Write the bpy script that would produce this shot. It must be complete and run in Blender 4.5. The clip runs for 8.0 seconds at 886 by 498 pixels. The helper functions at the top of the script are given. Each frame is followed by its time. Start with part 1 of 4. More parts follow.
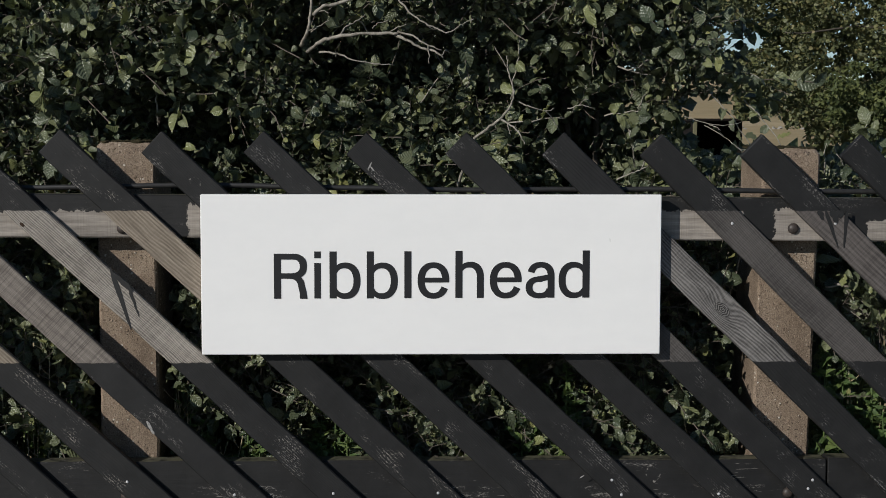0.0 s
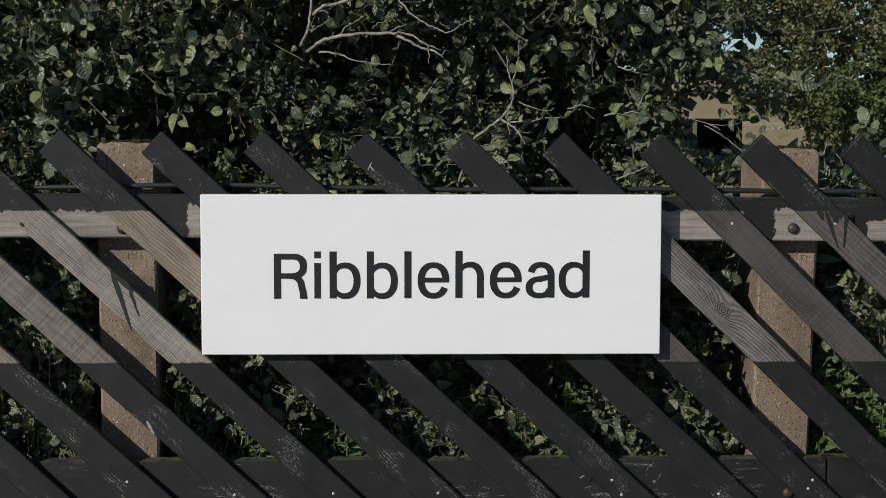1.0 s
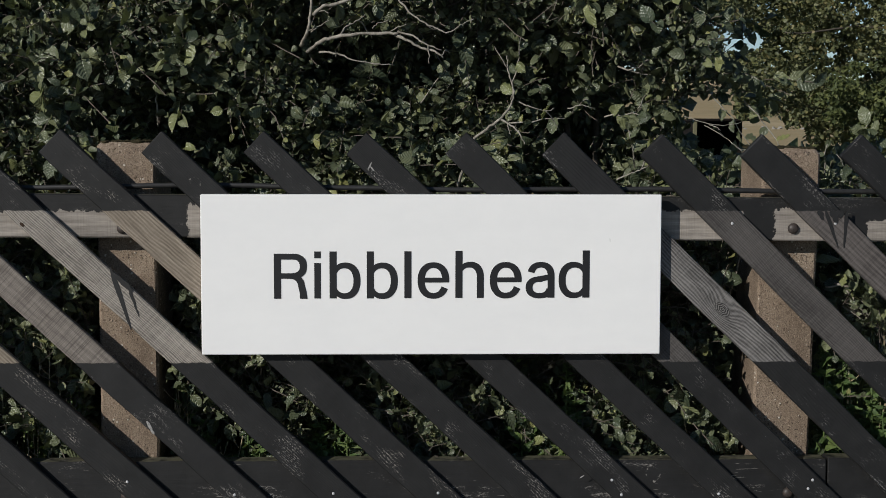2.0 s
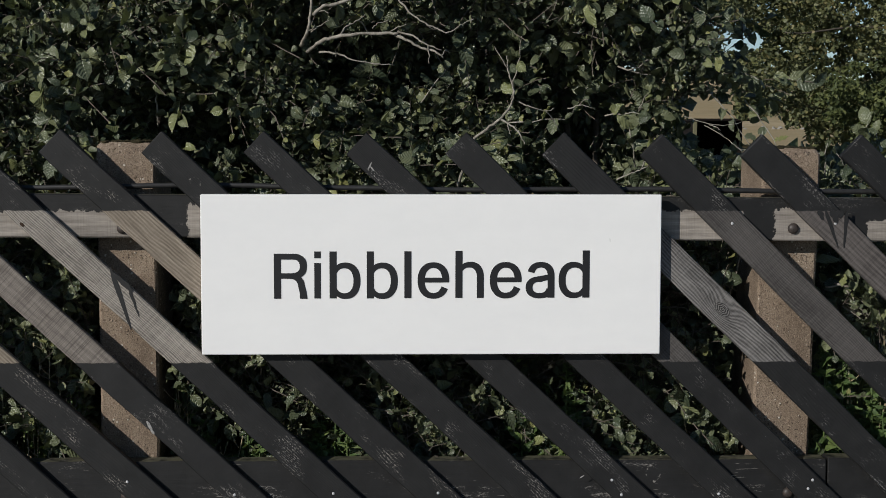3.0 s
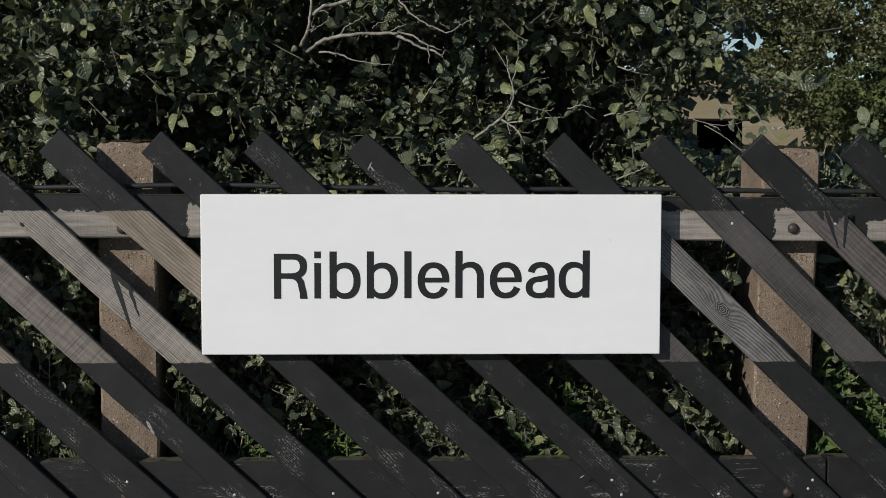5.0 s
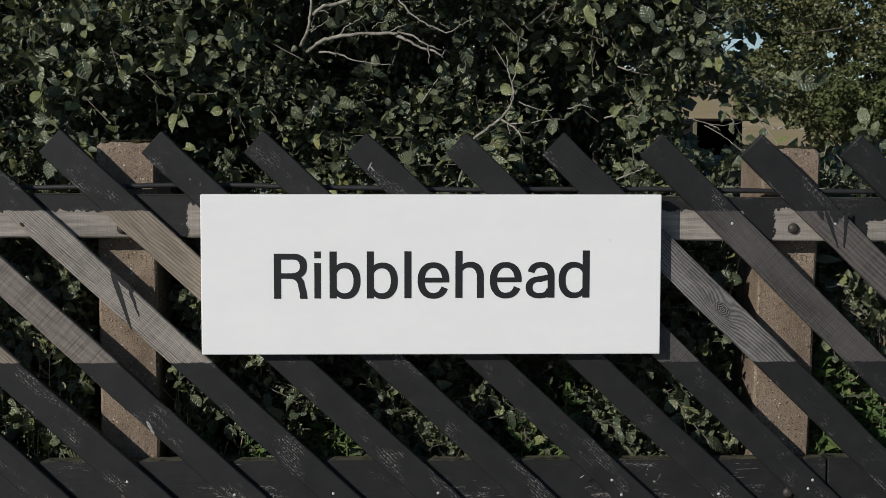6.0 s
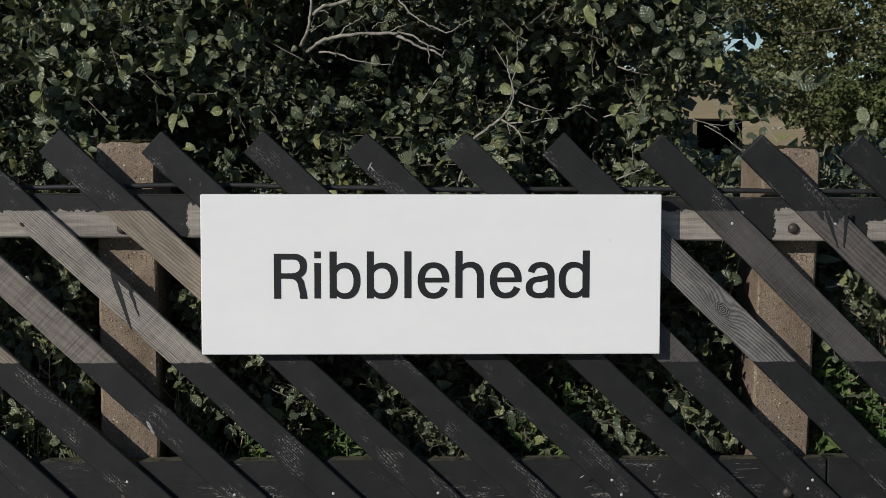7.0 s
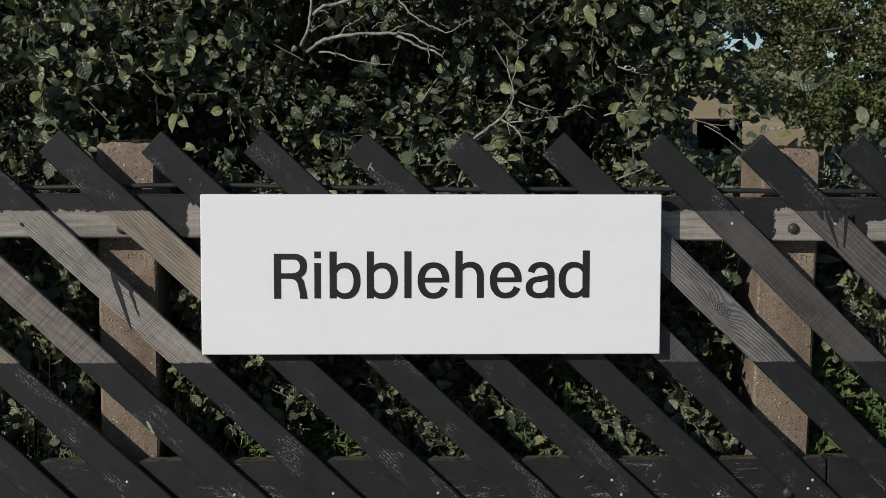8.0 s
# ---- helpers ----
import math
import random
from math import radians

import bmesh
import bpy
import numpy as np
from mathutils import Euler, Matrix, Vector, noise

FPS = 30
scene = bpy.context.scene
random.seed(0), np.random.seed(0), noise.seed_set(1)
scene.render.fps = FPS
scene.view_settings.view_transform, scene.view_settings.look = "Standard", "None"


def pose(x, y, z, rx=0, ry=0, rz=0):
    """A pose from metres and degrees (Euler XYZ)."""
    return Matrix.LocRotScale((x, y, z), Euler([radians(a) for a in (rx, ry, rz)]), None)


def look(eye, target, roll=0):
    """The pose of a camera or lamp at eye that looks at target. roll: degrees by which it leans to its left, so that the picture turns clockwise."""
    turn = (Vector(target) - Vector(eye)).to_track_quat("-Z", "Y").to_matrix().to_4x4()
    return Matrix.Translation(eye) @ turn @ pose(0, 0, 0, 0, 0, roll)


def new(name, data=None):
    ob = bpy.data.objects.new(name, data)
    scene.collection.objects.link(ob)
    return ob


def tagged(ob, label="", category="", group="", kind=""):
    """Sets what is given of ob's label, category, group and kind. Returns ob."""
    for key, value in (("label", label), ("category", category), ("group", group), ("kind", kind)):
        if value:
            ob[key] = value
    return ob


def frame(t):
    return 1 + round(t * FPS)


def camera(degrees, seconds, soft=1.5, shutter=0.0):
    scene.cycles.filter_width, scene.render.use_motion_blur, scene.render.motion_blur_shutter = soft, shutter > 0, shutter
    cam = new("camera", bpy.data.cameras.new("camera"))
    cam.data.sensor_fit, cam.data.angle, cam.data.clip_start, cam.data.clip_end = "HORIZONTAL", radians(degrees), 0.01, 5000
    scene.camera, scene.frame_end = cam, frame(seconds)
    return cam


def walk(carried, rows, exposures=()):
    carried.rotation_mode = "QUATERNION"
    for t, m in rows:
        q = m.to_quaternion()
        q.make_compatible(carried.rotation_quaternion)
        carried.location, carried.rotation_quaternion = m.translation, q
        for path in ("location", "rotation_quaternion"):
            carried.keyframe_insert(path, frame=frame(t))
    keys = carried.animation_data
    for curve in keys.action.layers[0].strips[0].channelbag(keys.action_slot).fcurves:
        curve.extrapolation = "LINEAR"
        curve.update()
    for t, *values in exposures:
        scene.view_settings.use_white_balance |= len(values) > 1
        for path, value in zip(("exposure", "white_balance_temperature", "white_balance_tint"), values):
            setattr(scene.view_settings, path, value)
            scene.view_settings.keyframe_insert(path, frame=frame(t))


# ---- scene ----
cam = camera(34.1, 8.0, soft=0.75)
EYE = look((-0.061, -3.211, 1.235), (-0.008, -1.217, 1.081), 0.1)
walk(cam, [(0.0, EYE), (8.0, EYE)], exposures=[(0.0, -0.21), (8.0, -0.21)])

# ---------------------------------------------------------------- light
SUN_FROM = Vector((-1.05, -1.0, 0.66)).normalized()
world = bpy.data.worlds.new("world")
scene.world = world
world.use_nodes = True
wn = world.node_tree.nodes
sky = wn.new("ShaderNodeTexSky")
sky.sky_type = "NISHITA"
sky.sun_disc = False
sky.sun_elevation = radians(24.5)
sky.sun_rotation = radians(226.4)
sky.altitude, sky.air_density, sky.dust_density, sky.ozone_density = 1000, 1.0, 0.0, 3.0
wn["Background"].inputs["Strength"].default_value = 0.072
world.node_tree.links.new(sky.outputs[0], wn["Background"].inputs["Color"])
sun = new("sun", bpy.data.lights.new("sun", "SUN"))
sun.data.energy, sun.data.angle, sun.data.color = 4.4, radians(0.53), (1.0, 0.96, 0.895)
sun.matrix_world = look(SUN_FROM * 30, (0, 0, 0))


# ---------------------------------------------------------------- building helpers
def finish(ob, mat, smooth=False):
    ob.data.materials.clear()
    ob.data.materials.append(mat)
    if smooth:
        ob.data.polygons.foreach_set("use_smooth", [True] * len(ob.data.polygons))
    return ob


def mesh_of(name, bm):
    me = bpy.data.meshes.new(name)
    bm.normal_update()
    bm.to_mesh(me)
    bm.free()
    return me


def part(name, bm, material, parent, label="", smooth=False):
    """One mesh object under a thing or under a part, in the parent's own space."""
    me = bm if isinstance(bm, bpy.types.Mesh) else mesh_of(name, bm)
    ob = new(name, me)
    ob.parent = parent
    finish(ob, material, smooth)
    return tagged(ob, label)


def empty(name, m):
    ob = new(name)
    ob.empty_display_size = 0.1
    ob.matrix_basis = m
    return ob


def loops(bm, rings, cap=True, tidy=True):
    """Skin rings of equal vertex counts."""
    vs = [[bm.verts.new(p) for p in ring] for ring in rings]
    n = len(vs[0])
    for a, b in zip(vs, vs[1:]):
        for i in range(n):
            bm.faces.new((a[i], a[(i + 1) % n], b[(i + 1) % n], b[i]))
    if cap:
        bm.faces.new(vs[0][::-1])
        bm.faces.new(vs[-1])
    if tidy:
        bmesh.ops.recalc_face_normals(bm, faces=bm.faces[:])


def tube(bm, pts, radii, sides=6, cap=True):
    pts = [Vector(p) for p in pts]
    rings = []
    for i, p in enumerate(pts):
        d = (pts[min(i + 1, len(pts) - 1)] - pts[max(i - 1, 0)]).normalized()
        a = d.cross(Vector((0.31, -0.9, 0.3))).normalized()
        b = d.cross(a)
        r = radii[i] if hasattr(radii, "__len__") else radii
        rings.append([p + (a * math.cos(t) + b * math.sin(t)) * r for t in [2 * math.pi * k / sides for k in range(sides)]])
    loops(bm, rings, cap, False)


def wander(pts, steps, amount, rng):
    """A rough, crooked polyline through a few control points."""
    pts = [Vector(p) for p in pts]
    out = []
    for i in range(len(pts) - 1):
        p0, p1, p2, p3 = pts[max(i - 1, 0)], pts[i], pts[i + 1], pts[min(i + 2, len(pts) - 1)]
        for k in range(steps):
            t = k / steps
            q = 0.5 * (2 * p1 + (p2 - p0) * t + (2 * p0 - 5 * p1 + 4 * p2 - p3) * t * t + (3 * p1 - p0 - 3 * p2 + p3) * t ** 3)
            if out:
                q = q + Vector([rng.uniform(-amount, amount) for _ in range(3)])
            out.append(q)
    return out + [pts[-1]]


def plank(L, y0, y1, z0, z1, ch, seg, rng, jit, ends=0.002):
    """A sawn board along x with eased edges, slightly uneven along its length."""
    bm = bmesh.new()
    rings = []
    xs = [0.0, ends] + [L * k / seg for k in range(1, seg)] + [L - ends, L]
    for i, x in enumerate(xs):
        e = ends if i in (0, len(xs) - 1) else 0.0
        j = [rng.uniform(-jit, jit) for _ in range(4)]
        a, b, c, d = y0 + e + j[0] * 0.5, y1 - e + j[1] * 0.5, z0 + e + j[2], z1 - e + j[3]
        rings.append([(x, a + ch, c), (x, b - ch, c), (x, b, c + ch), (x, b, d - ch), (x, b - ch, d), (x, a + ch, d), (x, a, d - ch), (x, a, c + ch)])
    loops(bm, rings)
    return bm


def blob(bm, c, size, rng, sub=1, rough=0.25):
    r = bmesh.ops.create_icosphere(bm, subdivisions=sub, radius=1.0)
    for v in r["verts"]:
        k = 1 + rng.uniform(-rough, rough)
        v.co = Vector((c[0] + v.co.x * size[0] * k, c[1] + v.co.y * size[1] * k, c[2] + v.co.z * size[2] * k))


# ---------------------------------------------------------------- materials
class Nodes:
    """A small writer of node materials."""

    def __init__(self, name):
        self.mat = bpy.data.materials.new(name)
        self.mat.use_nodes = True
        self.t = self.mat.node_tree
        self.bsdf = self.t.nodes["Principled BSDF"]
        self.out = self.t.nodes["Material Output"]

    def n(self, kind, **props):
        nd = self.t.nodes.new("ShaderNode" + kind)
        for key, v in props.items():
            if key == "operation":
                nd.operation = v
            elif key == "blend":
                nd.data_type, nd.blend_type = "RGBA", v
            elif key == "feature":
                nd.feature = v
            elif key == "bands":
                nd.bands_direction = v
        return nd

    def put(self, v, socket):
        if isinstance(v, bpy.types.NodeSocket):
            self.t.links.new(v, socket)
        elif isinstance(v, (tuple, list)) and len(v) == 3 and socket.type == "RGBA":
            socket.default_value = (*v, 1)
        else:
            socket.default_value = v

    def math(self, op, a, b=0.0, c=0.0, clamp=False):
        nd = self.n("Math", operation=op)
        nd.use_clamp = clamp
        for v, s in zip((a, b, c), nd.inputs):
            self.put(v, s)
        return nd.outputs[0]

    def mix(self, f, a, b, blend="MIX"):
        nd = self.n("Mix", blend=blend)
        self.put(f, nd.inputs[0])
        self.put(a, nd.inputs[6])
        self.put(b, nd.inputs[7])
        return nd.outputs[2]

    def step(self, v, lo, hi):
        nd = self.n("MapRange")
        nd.interpolation_type = "SMOOTHSTEP"
        self.put(v, nd.inputs[0])
        nd.inputs[1].default_value, nd.inputs[2].default_value = lo, hi
        return nd.outputs[0]

    def coords(self, kind="Object"):
        return self.n("TexCoord").outputs[kind]

    def position(self):
        return self.n("NewGeometry").outputs["Position"]

    def split(self, v):
        nd = self.n("SeparateXYZ")
        self.put(v, nd.inputs[0])
        return nd.outputs

    def scaled(self, v, s, shift=None):
        nd = self.n("Mapping")
        self.put(v, nd.inputs[0])
        nd.inputs[3].default_value = s
        if shift is not None:
            self.put(shift, nd.inputs[1])
        return nd.outputs[0]

    def noise(self, v, scale, detail=4.0, rough=0.55, dist=0.0):
        nd = self.n("TexNoise")
        self.put(v, nd.inputs["Vector"])
        nd.inputs["Scale"].default_value, nd.inputs["Detail"].default_value = scale, detail
        nd.inputs["Roughness"].default_value, nd.inputs["Distortion"].default_value = rough, dist
        return nd.outputs[0]

    def voronoi(self, v, scale, feature="F1"):
        nd = self.n("TexVoronoi", feature=feature)
        self.put(v, nd.inputs["Vector"])
        nd.inputs["Scale"].default_value = scale
        return nd.outputs

    def ramp(self, v, stops):
        nd = self.n("ValToRGB")
        self.put(v, nd.inputs[0])
        el = nd.color_ramp.elements
        while len(el) < len(stops):
            el.new(0.5)
        for e, (p, c) in zip(el, stops):
            e.position, e.color = p, (*c, 1)
        return nd.outputs[0]

    def bump(self, h, strength, dist, after=None):
        nd = self.n("Bump")
        nd.inputs["Strength"].default_value, nd.inputs["Distance"].default_value = strength, dist
        self.put(h, nd.inputs["Height"])
        if after is not None:
            self.put(after, nd.inputs["Normal"])
        return nd.outputs[0]

    def done(self, color, rough=0.6, normal=None, spec=0.5, metal=0.0):
        self.put(color, self.bsdf.inputs["Base Color"])
        self.put(rough, self.bsdf.inputs["Roughness"])
        self.put(spec, self.bsdf.inputs["Specular IOR Level"])
        self.bsdf.inputs["Metallic"].default_value = metal
        if normal is not None:
            self.put(normal, self.bsdf.inputs["Normal"])
        return self.mat


PAINT_TOP, PAINT_LOW = 1.072, 0.732      # the old, longer sign covered the timber between these heights


def timber(name, pale, dark, ridges=130.0, saw=0.0, knot=None, windows=None, chips=0.75, grainy=0.40, scars=(), sawn=0.3):
    """Weathered softwood with black paint worn through along the grain; the middle band was never painted."""
    k = Nodes(name)
    obj, pos = k.coords(), k.position()
    rnd = k.n("ObjectInfo").outputs["Random"]
    off = k.n("CombineXYZ")
    k.put(k.math("MULTIPLY", rnd, 37.0), off.inputs[0])
    k.put(k.math("MULTIPLY", rnd, 11.0), off.inputs[2])
    v = k.scaled(obj, (1, 1, 1), off.outputs[0])
    xyz = k.split(v)
    warp = k.noise(k.scaled(v, (2.2, 6, 9)), 1.0, 3.0)
    across = k.math("ADD", xyz[2], k.math("ADD", k.math("MULTIPLY", warp, 0.045), k.math("MULTIPLY", k.noise(k.scaled(v, (26, 90, 90)), 1.0, 3.0), 0.0055)))
    if knot:
        d = k.n("VectorMath", operation="DISTANCE")
        k.put(k.scaled(obj, (0.62, 0.3, 1.0)), d.inputs[0])
        d.inputs[1].default_value = (knot[0] * 0.62, 0.0, knot[2])
        ring = d.outputs["Value"]
        near = k.math("POWER", 2.718, k.math("MULTIPLY", k.math("MULTIPLY", ring, ring), -1600.0))
        across = k.math("ADD", across, k.math("MULTIPLY", near, 0.024))
    grain = k.math("SINE", k.math("MULTIPLY", k.math("ADD", across, k.math("MULTIPLY", xyz[1], 0.6)), ridges * 6.283))
    grain = k.math("MULTIPLY_ADD", grain, 0.5, 0.5)
    grain = k.math("MULTIPLY", grain, k.math("MULTIPLY_ADD", k.noise(k.scaled(v, (9, 110, 110)), 1.0, 4.0, 0.7), 1.9, -0.15))
    skew = k.n("Mapping")
    k.put(v, skew.inputs[0])
    skew.inputs[2].default_value, skew.inputs[3].default_value = (0.0, radians(34), 0.0), (330, 20, 9)
    teeth = k.noise(skew.outputs[0], 1.0, 3.0, 0.6)
    fibre = k.noise(k.scaled(v, (14, 260, 260)), 1.0, 5.0, 0.65)
    patch = k.noise(k.scaled(v, (5, 14, 14)), 1.0, 4.0, 0.6)
    tone = k.math("ADD", k.math("MULTIPLY", grain, grainy), k.math("ADD", k.math("MULTIPLY", fibre, 0.60), k.math("MULTIPLY", patch, 0.45)))
    tone = k.math("ADD", tone, k.math("MULTIPLY", k.math("SUBTRACT", teeth, 0.5), sawn))
    tone = k.math("ADD", tone, k.math("MULTIPLY", k.math("SUBTRACT", k.noise(k.scaled(v, (3.5, 22, 22)), 1.0, 5.0, 0.7), 0.5), 0.55))
    wood = k.ramp(tone, [(0.38, dark), (0.95, pale)])
    height = k.math("ADD", k.math("MULTIPLY", grain, 1.5 * grainy), k.math("ADD", k.math("MULTIPLY", fibre, 0.6), k.math("MULTIPLY", teeth, sawn)))
    if saw:
        cuts = k.noise(k.scaled(v, (420, 8, 8)), 1.0, 3.0)
        wood = k.mix(k.math("MULTIPLY", k.step(cuts, 0.45, 0.7), saw), wood, tuple(c * 0.55 for c in dark))
        height = k.math("ADD", height, k.math("MULTIPLY", cuts, saw))
    if knot:
        core = k.step(ring, 0.015, 0.011)
        rings = k.math("MULTIPLY_ADD", k.math("SINE", k.math("MULTIPLY", k.math("ADD", ring, k.math("MULTIPLY", fibre, 0.010)), 1750.0)), 0.5, 0.5)
        wood = k.mix(core, wood, k.ramp(rings, [(0.0, tuple(c * 0.25 for c in dark)), (1.0, tuple(c * 0.8 for c in pale))]))
        height = k.math("ADD", height, k.math("MULTIPLY", core, rings))
    # where the brush went, and the sign's shadow strip blackened just below it
    p = k.split(pos)
    wob = k.math("MULTIPLY", k.math("SUBTRACT", k.noise(pos, 55.0, 3.0), 0.5), 0.009)
    zz = k.math("ADD", p[2], wob)
    paint = k.math("MAXIMUM", k.step(zz, PAINT_TOP - 0.0012, PAINT_TOP + 0.0012), k.step(k.math("SUBTRACT", zz, k.math("MULTIPLY", k.step(k.math("ABSOLUTE", p[0]), 0.475, 0.465), 0.03)), PAINT_LOW + 0.0012, PAINT_LOW - 0.0012))
    if windows:
        rough = k.math("MULTIPLY", k.math("SUBTRACT", k.noise(pos, 70.0, 5.0, 0.7), 0.5), 0.030)
        xx = k.math("ADD", p[0], rough)
        bare = 0.0
        for a, b, top in windows:
            inside = k.math("MULTIPLY", k.step(xx, a - 0.001, a + 0.001), k.step(xx, b + 0.001, b - 0.001))
            inside = k.math("MULTIPLY", inside, k.step(k.math("ADD", p[2], k.math("MULTIPLY", rough, 1.0)), top + 0.001, top - 0.001))
            bare = k.math("MAXIMUM", bare, inside)
        paint = k.math("SUBTRACT", 1.0, bare)
        paint = k.math("MAXIMUM", paint, k.step(p[2], 0.80, 0.79))
    wornmask = k.noise(k.scaled(v, (8, 17, 17)), 1.0, 4.0, 0.6)
    flakes = k.noise(k.scaled(v, (150, 330, 330)), 1.0, 5.0, 0.75)
    chipped = k.math("MULTIPLY", k.step(wornmask, 0.54, 0.64), k.step(k.math("ADD", flakes, k.math("MULTIPLY", grain, 0.10)), 0.585, 0.625))
    for sx, sz, sr in scars:
        sd = k.n("VectorMath", operation="DISTANCE")
        k.put(pos, sd.inputs[0])
        sd.inputs[1].default_value = (sx, 0.01, sz)
        gap = k.math("ABSOLUTE", k.math("SUBTRACT", sd.outputs["Value"], sr))
        worn = k.step(k.math("ADD", gap, k.math("MULTIPLY", k.noise(pos, 90.0, 4.0, 0.7), 0.022)), 0.0112, 0.0098)
        chipped = k.math("MAXIMUM", chipped, worn)
    if windows:
        scratch = k.noise(k.scaled(v, (11, 190, 190)), 1.0, 3.0, 0.6)
        chipped = k.math("MAXIMUM", chipped, k.math("MULTIPLY", k.step(scratch, 0.66, 0.69), k.math("MULTIPLY", k.step(p[2], 0.8, 0.7), k.step(k.noise(k.scaled(v, (6, 9, 14)), 1.0, 2.0), 0.50, 0.56))))
        chipped = k.math("MULTIPLY", chipped, k.math("MULTIPLY_ADD", k.step(p[2], 0.8, 0.7), 0.7, 0.3))
    specks = k.step(k.noise(v, 190.0, 2.0), 0.755, 0.77)
    coat = paint
    flaked = k.math("MULTIPLY", k.math("MAXIMUM", chipped, specks), chips)
    paint = k.math("MULTIPLY", paint, k.math("SUBTRACT", 1.0, flaked))
    dust = k.noise(v, 18.0, 6.0, 0.65)
    black = k.ramp(dust, [(0.3, (0.0062, 0.0062, 0.0064)), (0.75, (0.0148, 0.0147, 0.0148))])
    stain = k.noise(k.scaled(v, (9, 30, 30)), 1.0, 5.0, 0.7)
    wood = k.mix(k.math("MULTIPLY", k.step(stain, 0.52, 0.78), 0.6), wood, tuple(c * 0.6 for c in dark))
    color = k.mix(coat, wood, k.mix(flaked, black, k.mix(0.35, (0.24, 0.232, 0.22), wood)))
    if windows:
        up = k.split(k.n("NewGeometry").outputs["Normal"])[2]
        algae = k.math("MULTIPLY", k.step(up, 0.7, 0.95), k.step(k.noise(pos, 40.0, 4.0), 0.3, 0.6))
        color = k.mix(algae, color, (0.085, 0.082, 0.055))
    rough = k.math("SUBTRACT", 0.85, k.math("MULTIPLY", paint, 0.22))
    height = k.math("ADD", k.math("MULTIPLY", height, k.math("SUBTRACT", 1.0, k.math("MULTIPLY", paint, 0.55))), k.math("MULTIPLY", paint, 0.35))
    return k.done(color, rough, k.bump(height, 0.55, 0.0022), 0.35)


def concrete(name):
    k = Nodes(name)
    v = k.coords()
    big = k.noise(v, 9.0, 6.0, 0.65)
    base = k.ramp(big, [(0.3, (0.125, 0.094, 0.068)), (0.52, (0.222, 0.170, 0.124)), (0.75, (0.33, 0.265, 0.20))])
    sand = k.noise(v, 330.0, 4.0, 0.75)
    base = k.mix(k.math("MULTIPLY", k.step(sand, 0.46, 0.62), 0.65), base, (0.075, 0.052, 0.040))
    base = k.mix(k.math("MULTIPLY", k.step(sand, 0.46, 0.34), 0.5), base, (0.38, 0.31, 0.25))
    pits = k.step(k.noise(v, 170.0, 3.0, 0.6), 0.63, 0.69)
    base = k.mix(k.math("MULTIPLY", pits, 0.9), base, (0.03, 0.022, 0.018))
    wv = k.n("VectorMath", operation="ADD")
    k.put(v, wv.inputs[0])
    k.put(k.scaled(k.n("TexNoise").outputs["Color"], (0.004, 0.004, 0.004)), wv.inputs[1])
    cell = k.voronoi(wv.outputs[0], 88.0)
    pick = k.split(cell["Color"])
    stone = k.math("MULTIPLY", k.step(cell["Distance"], 0.36, 0.26), k.step(pick[0], 0.66, 0.68))
    base = k.mix(stone, base, k.ramp(pick[1], [(0.0, (0.15, 0.11, 0.08)), (0.5, (0.34, 0.27, 0.20)), (0.85, (0.46, 0.41, 0.34)), (1.0, (0.52, 0.47, 0.40))]))
    fine = k.voronoi(wv.outputs[0], 150.0)
    fp = k.split(fine["Color"])
    grit = k.math("MULTIPLY", k.step(fine["Distance"], 0.4, 0.25), k.step(fp[0], 0.66, 0.69))
    base = k.mix(grit, base, k.ramp(fp[1], [(0.0, (0.05, 0.035, 0.03)), (0.6, (0.3, 0.22, 0.16)), (1.0, (0.68, 0.63, 0.55))]))
    h = k.math("ADD", k.math("MULTIPLY", stone, 0.7), k.math("SUBTRACT", k.math("ADD", k.math("MULTIPLY", grit, 0.3), k.math("MULTIPLY", sand, 0.6)), pits))
    return k.done(base, 0.9, k.bump(h, 0.9, 0.0028), 0.25)


